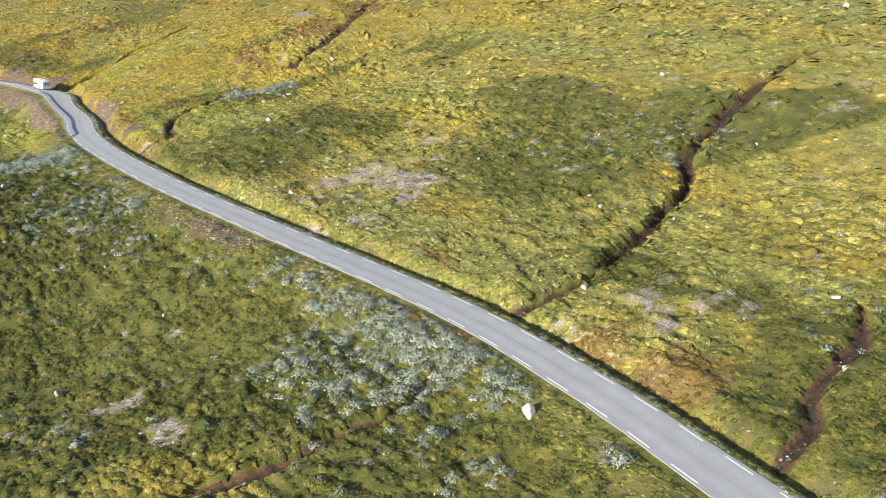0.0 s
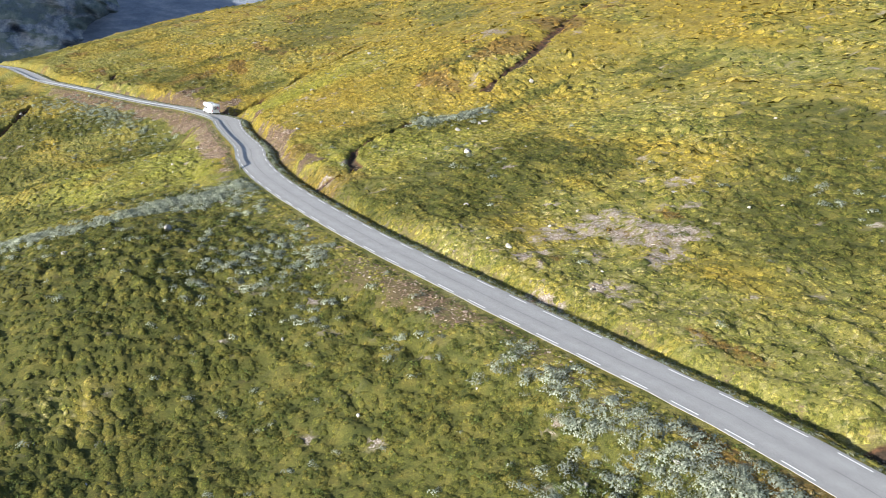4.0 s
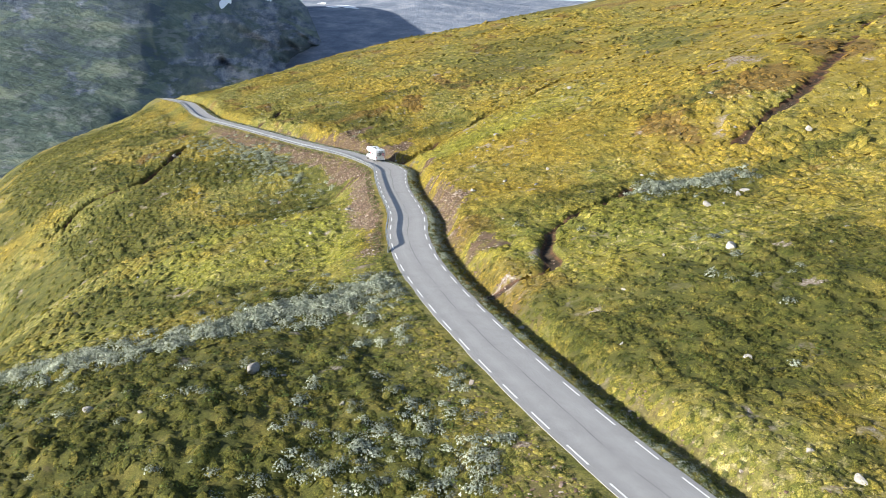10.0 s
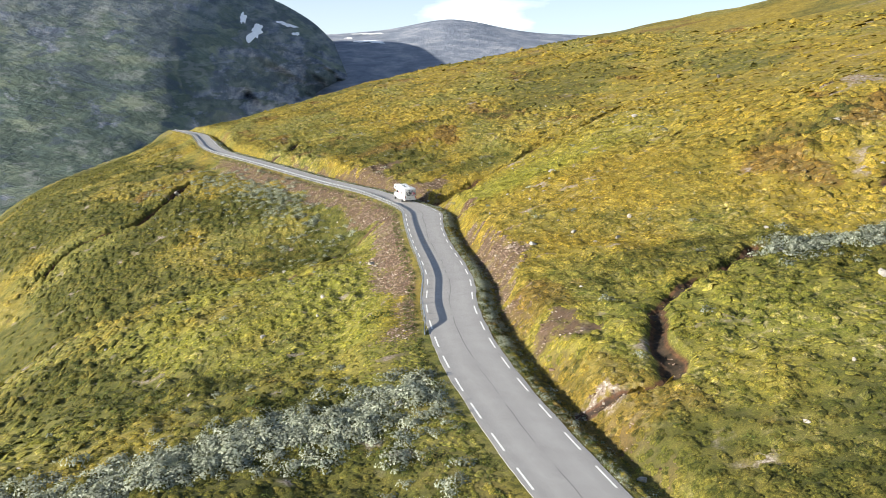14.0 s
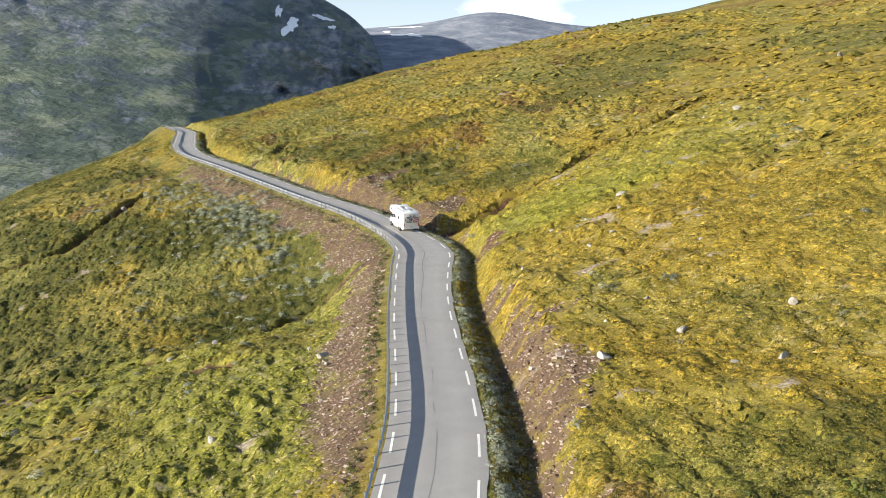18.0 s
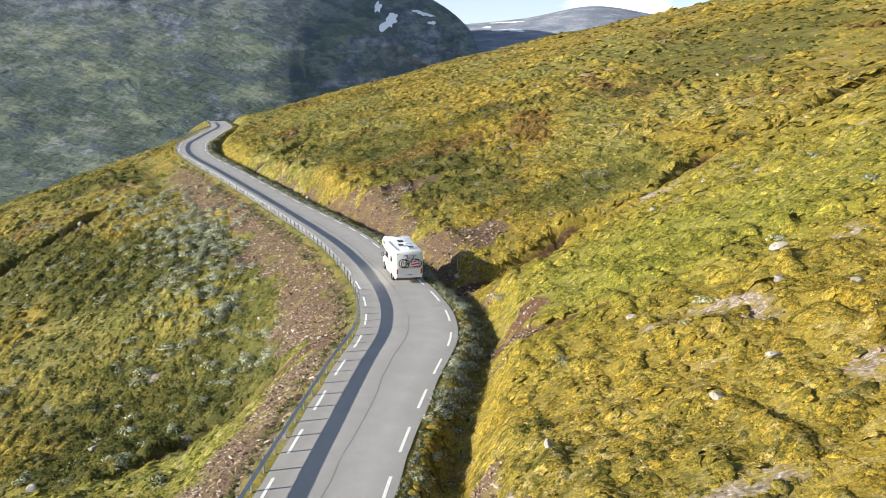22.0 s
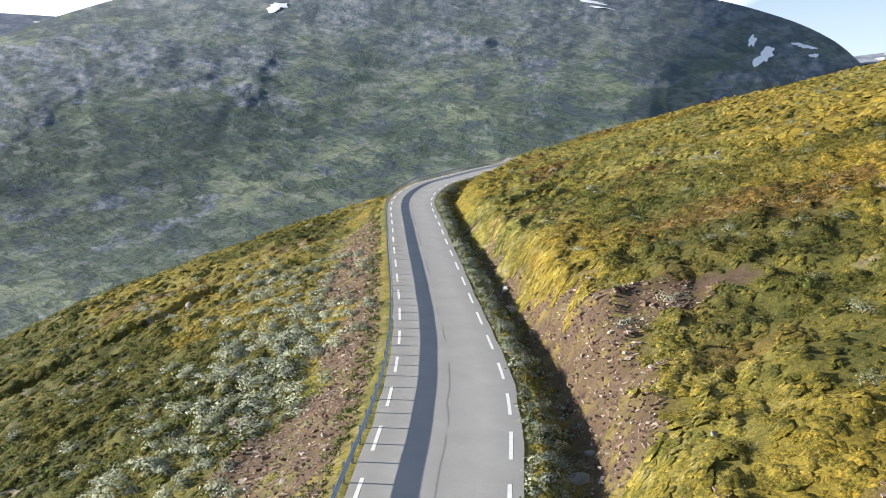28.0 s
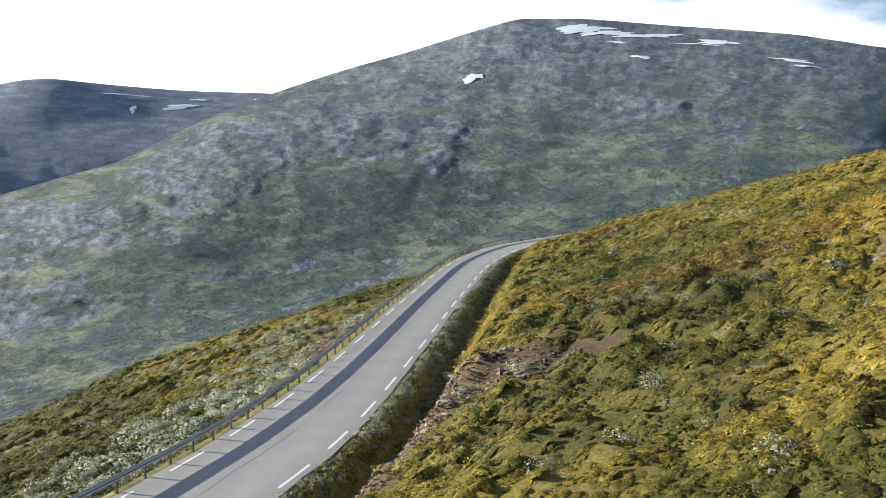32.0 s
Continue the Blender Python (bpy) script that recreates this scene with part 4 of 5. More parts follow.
def willow_scrub():
    rng = np.random.default_rng(21)
    xs, ys, rs = [], [], []

    def patch(x, y, spread, count, r0=0.5, r1=1.1):
        xs.append(rng.normal(x, spread, count)), ys.append(rng.normal(y, spread, count)), rs.append(rng.uniform(r0, r1, count))

    # the long band below the road, and thickets by the stream and on the bank
    for a, b, n in (((-112, 153), (-88, 156), 320), ((-88, 156), (-76, 168), 320), ((-76, 168), (-68.5, 177), 180), ((-47, 205.5), (-34, 211.5), 110)):
        for _ in range(n):
            t = rng.random()
            patch(a[0] + (b[0] - a[0]) * t, a[1] + (b[1] - a[1]) * t, 2.6 if n > 150 else 1.1, 1, 0.55, 1.35)
    for x, y, sp, n in ((-62.5, 160.5, 1.8, 14), (-47.5, 142, 1.8, 10), (-71, 146.5, 3, 9), (-60, 136, 3, 18), (-59, 130, 2.6, 12),
                        (-68, 168, 2.6, 26), (-9, 97, 2.6, 44), (-5, 90.5, 3.2, 90), (1, 89, 2.6, 56), (6, 81.5, 2.4, 34), (-9, 86, 3.2, 60), (-14, 92, 2.6, 36), (-2, 84, 2.4, 34), (-16, 107.5, 1.8, 26), (-12, 102, 2.0, 34), (-7, 97, 2.0, 34), (-2.5, 92.5, 2.0, 40), (3, 86.5, 2.0, 34), (7, 82, 1.6, 22), (-7.6, 105, 1.0, 8), (-20, 112, 1.8, 14), (-49, 134, 3.5, 24), (-42, 127, 3, 16), (-56, 142, 3.5, 24), (-56, 137, 2.2, 18), (-52, 152.5, 1.8, 12), (-54, 142, 2.2, 18), (-49, 136, 1.8, 10), (-30, 118, 3, 10), (-145, 281, 2, 16), (-150.5, 288, 2, 16), (-157, 295.5, 2.2, 20), (-139, 275.5, 1.8, 14), (-185, 309, 2.5, 18), (-125, 266, 1.5, 8),
                        (-17.7, 90.5, 2, 8), (13.7, 68.5, 1.3, 8), (3, 70.5, 1.5, 6), (0, 76, 1.8, 9), (-3, 80, 3, 12), (-41, 207, 2.4, 30), (-37, 209, 1.6, 16),
                        (-35, 183, 2, 7), (-31, 170, 3, 7), (30, 150, 7, 40), (20, 148, 5, 20), (38, 146, 5, 18), (38, 86, 3, 10), (-163, 298, 3, 54), (-157, 291, 3, 46), (-171, 302, 3, 40), (-151, 284, 3, 30), (-128, 265, 2.2, 16), (-180, 308, 3.5, 36), (-137, 273, 2.5, 18)):
        patch(x, y, sp, n, 0.5, 1.2)
    # scattered on both sides
    for u0, u1, s0, s1, n in ((330, 415, -9, -19, 150), (305, 420, -16, -34, 130), (60, 230, -6, -45, 220), (60, 480, 8, 55, 170), (330, 440, 10, 40, 90), (255, 300, -12, -40, 25)):
        u, s = rng.uniform(u0, u1, n), rng.uniform(min(s0, s1), max(s0, s1), n)
        p = on_road(u, s)
        xs.append(p[:, 0] + rng.normal(0, 1.5, n)), ys.append(p[:, 1] + rng.normal(0, 1.5, n)), rs.append(rng.uniform(0.35, 0.95, n))
    # along the upper verge
    u = rng.uniform(40, 470, 3000)
    p = on_road(u, right_edge(u) + 0.42 + 2.2 * rng.random(3000) ** 2.2)
    xs.append(p[:, 0]), ys.append(p[:, 1]), rs.append(rng.uniform(0.22, 0.499, 3000))
    u = rng.uniform(225, 470, 620)
    u = u[fbm(u / 5, u * 0, 221, 2) > -0.12]
    p = on_road(u, right_edge(u) + 0.75 + 1.0 * rng.random(len(u)))
    xs.append(p[:, 0]), ys.append(p[:, 1]), rs.append(rng.uniform(0.501, 0.72, len(u)))
    x, y, r = (np.concatenate(q) for q in (xs, ys, rs))
    P, rub, peat, lush, u, s = grounded(x, y, 0.05)
    k = (s < -3.7 - 0.5 * r) | (s > right_edge(u) + 0.15 + 0.6 * r)
    P, r = P[k], r[k]
    big = r > 0.5
    close = big & (u[k] > 318) & (s[k] > 4) & (s[k] < 42)
    scrub("willow_scrub", P[close], r[close], WILLOW, "silvery grey-green mountain willow scrub above the bend", 300, 0.85, 0.062, 41, 0.15)
    scrub("willow_scrub", P[big & ~close], r[big & ~close], WILLOW, "silvery grey-green mountain willow scrub", 150, 0.85, 0.098, 41, 0.15, 3)
    scrub("verge_willow", P[~big], r[~big], WILLOW, "small grey-green willow seedlings along the verge and slope", 52, 0.9, 0.125, 43, 0.15, 3)
    # green herbs between the asphalt and the ditch, and behind the guard rail
    uu = rng.uniform(40, 470, 5200)
    ss = np.where(rng.random(5200) < 0.6, right_edge(uu) + 0.42 + 2.4 * rng.random(5200) ** 1.7, -3.5 - rng.uniform(0.1, 1.3, 5200))
    q = on_road(uu, ss)
    P = grounded(q[:, 0], q[:, 1], 0.03)[0]
    dk = rng.random(len(P)) < 0.62
    scrub("verge_birch", P[dk], rng.uniform(0.2, 0.5, int(dk.sum())), BIRCH, "dark green low shrubs on the road verge", 42, 0.8, 0.125, 47, 0.2, 3)
    P = P[~dk]
    scrub("verge_herbs", P, rng.uniform(0.12, 0.38, len(P)), HERB, "yellow-green grass and herbs on the road verge", 20, 0.7, 0.24, 45, 0.5)


willow_scrub()


def birch_bushes():
    """Rounded dark bushes that stand out of the heath in groups."""
    rng = np.random.default_rng(61)
    u = np.concatenate([rng.uniform(60, 450, 5200), rng.uniform(60, 450, 3600)])
    s = np.concatenate([-5.5 - 50 * rng.random(5200) ** 1.2, right_edge(u[5200:]) + 5 + 55 * rng.random(3600) ** 1.1])
    q = on_road(u, s)
    P, rub, peat, lush, u, s = grounded(q[:, 0], q[:, 1], 0.06)
    dark, bare, warm, rust = cover(P[:, 0], P[:, 1], u, s, lush)
    k = (dark + 1.3 * patch_noise(P[:, 0], P[:, 1], 207, 7) > 0.62) & (rub < 0.3) & (peat < 0.3)
    P = P[k]
    scrub("birch_bush", P, rng.uniform(0.45, 1.1, len(P)), BIRCH, "rounded dark green dwarf birch bushes on the slope", 66, 0.8, 0.096, 63, 0.17, 3)


birch_bushes()


# ---------------------------------------------------------------- stones
def boulder_mat(n, b):
    col = n.ramp(n.noise(1.3, 6, 0.7), (0.3, (0.24, 0.22, 0.195)), (0.55, (0.40, 0.38, 0.345)), (0.75, (0.56, 0.54, 0.49)))
    col = n.mix(n.ramp(n.noise(4.5, 4, 0.7, shift=8), (0.55, 0.0), (0.65, 0.8)), col, (0.10, 0.10, 0.085))
    col = n.mix(n.maths("MULTIPLY", n.random(), 0.35), col, (0.24, 0.20, 0.15))
    n.link(col, b.inputs["Base Color"])
    n.bump(b, n.noise(6, 6, 0.7), 0.7, 0.08)


BOULDER = material("lichened_stone", boulder_mat, 0.9)


def stone_mesh(name, seed, rough=0.28, sub=3, flat=0.62):
    bm = bmesh.new()
    bmesh.ops.create_icosphere(bm, subdivisions=sub, radius=0.5)
    off = Vector((seed * 3.7, seed * 1.3, seed * 0.7))
    planes = [(Vector((random.gauss(0, 1), random.gauss(0, 1), random.gauss(0, 0.8))).normalized(), random.uniform(0.14, 0.34)) for _ in range(11)]
    for v in bm.verts:
        p = v.co.copy()
        for nn, d in planes:
            e = p.dot(nn) - d
            if e > 0:
                p -= nn * e * 0.86
        p *= 1 + rough * 0.2 * noise.noise(p * 4 + off)
        v.co = Vector((p.x * 1.25, p.y, p.z * flat * 1.4))
    me = bpy.data.meshes.new(name)
    bm.to_mesh(me)
    bm.free()
    me.materials.append(BOULDER)
    return me


random.seed(12)
STONES = [stone_mesh("boulder", k) for k in range(6)]


def boulder(x, y, size, tilt=0.0, sink=0.22):
    ob = new("boulder", random.choice(STONES))
    zz = float(z_at(x, y)[0])
    ob.matrix_world = pose(x, y, zz + size * (0.32 - sink), random.uniform(-12, 12), random.uniform(-12, 12), random.uniform(0, 360)) @ Matrix.Diagonal((size * random.uniform(0.85, 1.2), size * random.uniform(0.8, 1.1), size * random.uniform(0.75, 1.1), 1))
    lab = "large pale lichen-spotted boulder lying in the heath" if size > 1.3 else ("grey boulder half sunk in the heath" if size > 0.7 else "small pale stone lying in the heath")
    return tagged(ob, lab, "boulder", "boulders on the slope")


# x, y, size
BOULDERS_BELOW = [(-41.6, 94.5, 1.3), (-34.6, 81, 1.3), (7.5, 76, 2.1), (-22.2, 77.3, 0.9), (-71.1, 149, 2.0), (-81.5, 140, 1.0), (-126.3, 245.5, 1.0), (-113.6, 213, 0.9),
                  (-101, 228, 1.5), (-129.4, 252.9, 1.1), (-126.6, 238.5, 1.3), (-192, 301.5, 2.2), (-99.5, 211.4, 1.0), (-122, 236, 0.8), (-187.5, 315, 1.4), (-104.5, 231.5, 0.9), (-99, 225.5, 0.7), (-71, 172.5, 0.8)]
BOULDERS_ABOVE = [(40.2, 91.8, 1.1), (16.1, 101.8, 1.7), (13.8, 103.5, 1.2), (22.2, 128.5, 1.0), (20.9, 131.6, 0.8), (30.7, 121, 1.0), (-26.2, 223.8, 2.0), (-41.2, 239.5, 1.6), (84, 200, 2.4),
                  (40.6, 175.5, 1.4), (36.6, 79.5, 1.5), (57.7, 136.8, 0.9), (-37.5, 196, 1.7), (-33.5, 179.4, 1.6), (-33.4, 204.5, 1.6), (-34.2, 201.8, 1.3), (-24.1, 179.6, 1.0), (-35.5, 195.3, 0.8), (-51.9, 166.8, 1.1),
                  (-42.8, 170.4, 0.6), (-36.4, 226.2, 1.0), (-65.5, 333, 1.8), (-74, 217, 1.3), (-63.8, 223, 1.2), (-82, 242, 0.9), (-80.7, 245, 0.8), (-70.1, 221, 0.8), (-63.7, 216, 0.9), (-76.2, 290, 1.2), (-82.9, 256.7, 1.4),
                  (-97.1, 280.7, 1.0), (-114.2, 279.6, 0.9), (-152, 308, 1.1), (-156.8, 311.6, 0.9), (-129.3, 291.6, 1.2), (-130.6, 293.4, 0.7), (-89.7, 254.8, 0.7), (-23.2, 140, 1.2), (-26, 143, 0.8), (-18.5, 147, 0.7)]
for bx, by, bs in BOULDERS_BELOW + BOULDERS_ABOVE:
    boulder(bx, by, bs * 0.9)
_rng = np.random.default_rng(77)
for _k in range(150):
    _u, _s = _rng.uniform(60, 470), (_rng.uniform(8, 70) if _rng.random() < 0.72 else -_rng.uniform(8, 45))
    _p = on_road(_u, _s)
    boulder(float(_p[0]), float(_p[1]), float(_rng.uniform(0.25, 0.75)))


def rubble_mat(n, b):
    col = n.ramp(n.island(), (0.0, (0.09, 0.058, 0.042)), (0.4, (0.20, 0.135, 0.098)), (0.75, (0.31, 0.23, 0.178)), (1.0, (0.50, 0.44, 0.38)))
    n.link(n.mix(n.ramp(n.noise(6, 4, 0.7), (0.4, 0.35), (0.6, 0.0)), col, (0.12, 0.075, 0.045)), b.inputs["Base Color"])


RUBBLE = material("broken_rubble", rubble_mat, 0.92)


def rubble():
    """Broken stone on the road's banks and in the stream beds."""
    rng = np.random.default_rng(31)
    u = np.concatenate([rng.uniform(228, 425, 27000), rng.uniform(120, 190, 4000), rng.uniform(236, 400, 30000), rng.uniform(60, 240, 4500)])
    s = np.concatenate([-3.6 - rng.uniform(0, 1, 27000) ** 0.8 * 7.5, -3.6 - rng.uniform(0, 5.5, 4000), right_edge(u[31000:61000]) + 1.8 + rng.uniform(0, 9, 30000), right_edge(u[61000:]) + 1.2 + rng.uniform(0, 5, 4500)])
    p = on_road(u, s)
    xs, ys = [p[:, 0]], [p[:, 1]]
    for half, deep, way in GULLIES:
        P = resampled(spline(np.array(way, float), 8), 0.35)[1]
        P = P + rng.normal(0, half * 0.45, P.shape)
        xs.append(P[:, 0]), ys.append(P[:, 1])
    foot = on_road(np.repeat(np.arange(232, 420, 2.1), 3), np.full(270, -3.5)[: 3 * len(np.arange(232, 420, 2.1))])
    xs.append(foot[:, 0] + rng.normal(0, 0.25, len(foot))), ys.append(foot[:, 1] + rng.normal(0, 0.25, len(foot)))
    for bx, by, br in BARE_PATCHES:
        xs.append(rng.normal(bx, br * 0.75, int(45 * br))), ys.append(rng.normal(by, br * 0.75, int(45 * br)))
    x, y = np.concatenate(xs), np.concatenate(ys)
    P, rub, peat, lush, u, s = grounded(x, y, 0.0)
    bare = cover(x, y, u, s, lush)[1]
    keep = clear(s, u) & (np.maximum(np.maximum(rub, bare), peat * 0.7) > 0.25 + 0.35 * rng.random(len(u)))
    P = P[keep]
    cube = np.array([(i, j, k) for i in (-1, 1) for j in (-1, 1) for k in (-1, 1)], float) * 0.5
    quads = np.array([(0, 1, 3, 2), (4, 6, 7, 5), (0, 4, 5, 1), (2, 3, 7, 6), (0, 2, 6, 4), (1, 5, 7, 3)])
    n = len(P)
    size = 0.075 + 0.15 * rng.random(n) ** 3 + 0.2 * (rng.random(n) > 0.994)
    shape = cube[None] * (1 + 0.5 * rng.normal(0, 0.5, (n, 8, 3)).clip(-1, 1)) * np.stack([rng.uniform(0.8, 1.7, n), rng.uniform(0.7, 1.1, n), rng.uniform(0.28, 0.62, n)], 1)[:, None] * size[:, None, None]
    a, t = rng.uniform(0, 6.28, n), rng.normal(0, 0.25, n)
    c, sn = np.cos(a)[:, None], np.sin(a)[:, None]
    zz = shape[..., 2] + shape[..., 0] * np.sin(t)[:, None]
    v = np.stack([shape[..., 0] * c - shape[..., 1] * sn, shape[..., 0] * sn + shape[..., 1] * c, zz], -1) + P[:, None]
    f = (quads[None] + 8 * np.arange(n)[:, None, None]).reshape(-1, 4)
    return tagged(new("rubble", mesh_from("rubble", v.reshape(-1, 3), f, RUBBLE)), "brown and grey broken stone on the road banks and stream beds", "stones", kind="stuff")


rubble()

# ---------------------------------------------------------------- guard rail
STEEL = plain("galvanised_steel", (0.46, 0.48, 0.50), 0.45, 0.75, 0.15, 1.5)
POST_STEEL = plain("weathered_post_steel", (0.30, 0.31, 0.32), 0.6, 0.6, 0.2, 3)
RAIL_S = -2.95


def guard_rail():
    root = tagged(new("guard_rail"), "galvanised steel crash barrier on short posts along the outer road edge", "guard rail")
    root.location = on_road(np.array([229.0]), np.array([RAIL_S]))[0]
    # cross section of the beam: out from the road, up
    prof = [(0.0, 0.44), (0.0, 0.47), (0.07, 0.50), (0.07, 0.535), (0.0, 0.56), (0.0, 0.585), (0.07, 0.61), (0.07, 0.645), (0.0, 0.675), (0.0, 0.705),
            (-0.012, 0.705), (-0.012, 0.675), (0.058, 0.645), (0.058, 0.61), (-0.012, 0.585), (-0.012, 0.56), (0.058, 0.535), (0.058, 0.50), (-0.012, 0.47), (-0.012, 0.44)]
    post = bmesh.new()
    for cx, cy, wx, wy in ((0, 0, 0.012, 0.10), (0.035, 0.045, 0.07, 0.012), (0.035, -0.045, 0.07, 0.012)):
        bmesh.ops.create_cube(post, size=1, matrix=Matrix.Translation((cx, cy, 0.1)) @ Matrix.Diagonal((wx, wy, 1.25, 1)))
    pm = bpy.data.meshes.new("post")
    post.to_mesh(pm)
    post.free()
    pm.materials.append(POST_STEEL)
    spacer = bmesh.new()
    bmesh.ops.create_cube(spacer, size=1, matrix=Matrix.Translation((0.05, 0, 0.59)) @ Matrix.Diagonal((0.09, 0.08, 0.2, 1)))
    sm = bpy.data.meshes.new("spacer")
    spacer.to_mesh(sm)
    spacer.free()
    sm.materials.append(POST_STEEL)

    def link(nm, me, m, parent=root):
        ob = new(nm, me)
        ob.parent = parent
        ob.matrix_parent_inverse = Matrix.Identity(4)
        ob.matrix_basis = m
        return ob

    inv = Matrix.Translation(-Vector(root.location))
    u = 229.0
    while u < 556:
        # each beam is 4 m long and laps over the next
        rows = []
        for q in np.linspace(u - 0.06, u + 4.06, 6):
            drop = 0.55 * float(1 - smooth(229, 233.5, np.array(q)))
            out = 0.35 * float(1 - smooth(229, 233.0, np.array(q)))
            base = on_road(np.array([q]), np.array([RAIL_S - out]))[0]
            nn = on_road(np.array([q]), np.array([RAIL_S - out + 1.0]))[0] - base
            rows.append([base + nn * a + (0, 0, b - drop + 0.02 + (0.004 if int(u) % 8 < 4 else 0)) for a, b in prof])
        v = np.array(rows).reshape(-1, 3)
        k = len(prof)
        f = [(r * k + i, r * k + (i + 1) % k, (r + 1) * k + (i + 1) % k, (r + 1) * k + i) for r in range(5) for i in range(k)]
        link("rail_beam", mesh_from("rail_beam", v, f, STEEL), inv)
        for q in (u + 0.8, u + 2.8):
            drop = 0.5 * float(1 - smooth(229, 233.5, np.array(q)))
            base = on_road(np.array([q]), np.array([RAIL_S - 0.10]))[0]
            tx, ty = np.interp(q, ROAD_U, ROAD_T[:, 0]), np.interp(q, ROAD_U, ROAD_T[:, 1])
            m = inv @ Matrix.Translation((base[0] - 0.03, base[1], base[2] - drop)) @ Matrix.Rotation(math.atan2(ty, tx) - math.pi / 2, 4, "Z")
            link("post", pm, m)
            link("spacer", sm, m)
        u += 4.0
    return root


guard_rail()

# a marker stake in the cut, a bent pole
def stake(x, y, tall):
    bm = bmesh.new()
    bmesh.ops.create_cone(bm, cap_ends=True, segments=8, radius1=0.035, radius2=0.028, depth=tall, matrix=Matrix.Translation((0, 0, tall / 2 - 0.15)) @ Matrix.Rotation(0.06, 4, "X"))
    me = bpy.data.meshes.new("marker_stake")
    bm.to_mesh(me)
    bm.free()
    me.materials.append(plain("grey_wood", (0.33, 0.29, 0.24), 0.9, 0, 0.25, 6))
    ob = new("marker_stake", me)
    ob.location = (x, y, float(z_at(x, y)[0]))
    tagged(ob, "thin weathered wooden marker stake in the bank", "stake")


stake(-114.7, 280.6, 1.4)


# ---------------------------------------------------------------- the motorhome
def part(name, bm, mat, parent, label="", smooth_shade=False):
    me = bpy.data.meshes.new(name)
    bmesh.ops.recalc_face_normals(bm, faces=bm.faces)
    bm.to_mesh(me)
    bm.free()
    me.materials.append(mat)
    if smooth_shade:
        for f in me.polygons:
            f.use_smooth = True
    ob = new(name, me)
    ob.parent = parent
    return tagged(ob, label) if label else ob


def block(size, at, bevel=0.0, turn=None, seg=2):
    bm = bmesh.new()
    bmesh.ops.create_cube(bm, size=1, matrix=Matrix.Diagonal((*size, 1)))
    if bevel:
        bmesh.ops.bevel(bm, geom=bm.edges[:], offset=bevel, segments=seg, affect="EDGES", profile=0.6)
    bmesh.ops.transform(bm, verts=bm.verts, matrix=Matrix.Translation(at) @ (turn or Matrix.Identity(4)))
    return bm


def prism(profile, x0, x1, bevel=0.0, seg=3):
    """A side profile of (y, z) drawn out from x0 to x1."""
    bm = bmesh.new()
    a = [bm.verts.new((x0, y, z)) for y, z in profile]
    b = [bm.verts.new((x1, y, z)) for y, z in profile]
    n = len(profile)
    bm.faces.new(a), bm.faces.new(b[::-1])
    for i in range(n):
        bm.faces.new((a[i], b[i], b[(i + 1) % n], a[(i + 1) % n]))
    bmesh.ops.recalc_face_normals(bm, faces=bm.faces)
    if bevel:
        bmesh.ops.bevel(bm, geom=bm.edges[:], offset=bevel, segments=seg, affect="EDGES", profile=0.5)
    return bm


def tube(points, r, seg=6, closed=False):
    bm = bmesh.new()
    P = [Vector(p) for p in points]
    n, rings = len(P), []
    for i, p in enumerate(P):
        d = (P[(i + 1) % n if closed else min(i + 1, n - 1)] - P[(i - 1) % n if closed else max(i - 1, 0)]).normalized()
        a = d.orthogonal().normalized() if abs(d.x) > 0.9 else d.cross(Vector((1, 0, 0))).normalized()
        b = d.cross(a)
        rings.append([bm.verts.new(p + (a * math.cos(t) + b * math.sin(t)) * r) for t in (2 * math.pi * k / seg for k in range(seg))])
    for i in range(n if closed else n - 1):
        A, B = rings[i], rings[(i + 1) % n]
        for k in range(seg):
            bm.faces.new((A[k], A[(k + 1) % seg], B[(k + 1) % seg], B[k]))
    if not closed:
        bm.faces.new(rings[0]), bm.faces.new(rings[-1][::-1])
    return bm


def disc(r, wide, at, axis="X", seg=28, inner=0.0):
    """A wheel-like ring or disc about the given axis."""
    bm = bmesh.new()
    pts = [(inner, -wide / 2), (r * 0.92, -wide / 2), (r, -wide * 0.32), (r, wide * 0.32), (r * 0.92, wide / 2), (inner, wide / 2)]
    rings = []
    for k in range(seg):
        t = 2 * math.pi * k / seg
        rings.append([bm.verts.new((w, q * math.cos(t), q * math.sin(t))) for q, w in pts])
    for k in range(seg):
        A, B = rings[k], rings[(k + 1) % seg]
        for i in range(len(pts) - (0 if inner else 1)):
            j = (i + 1) % len(pts)
            bm.faces.new((A[i], A[j], B[j], B[i]))
    if axis == "Y":
        bmesh.ops.rotate(bm, verts=bm.verts, matrix=Matrix.Rotation(math.pi / 2, 3, "Z"))
    bmesh.ops.remove_doubles(bm, verts=bm.verts, dist=1e-4)
    bmesh.ops.translate(bm, verts=bm.verts, vec=at)
    return bm


def gloss(name, colour, rough, metal=0.0, dirt=0.0):
    def build(n, b):
        n.link(n.mix(n.ramp(n.noise(1.6, 5, 0.65), (0.5, 0.0), (0.75, dirt)), colour, (0.30, 0.27, 0.22)), b.inputs["Base Color"])
        b.inputs["Metallic"].default_value = metal
        b.inputs["Specular IOR Level"].default_value = 0.5
    return material(name, build, rough)


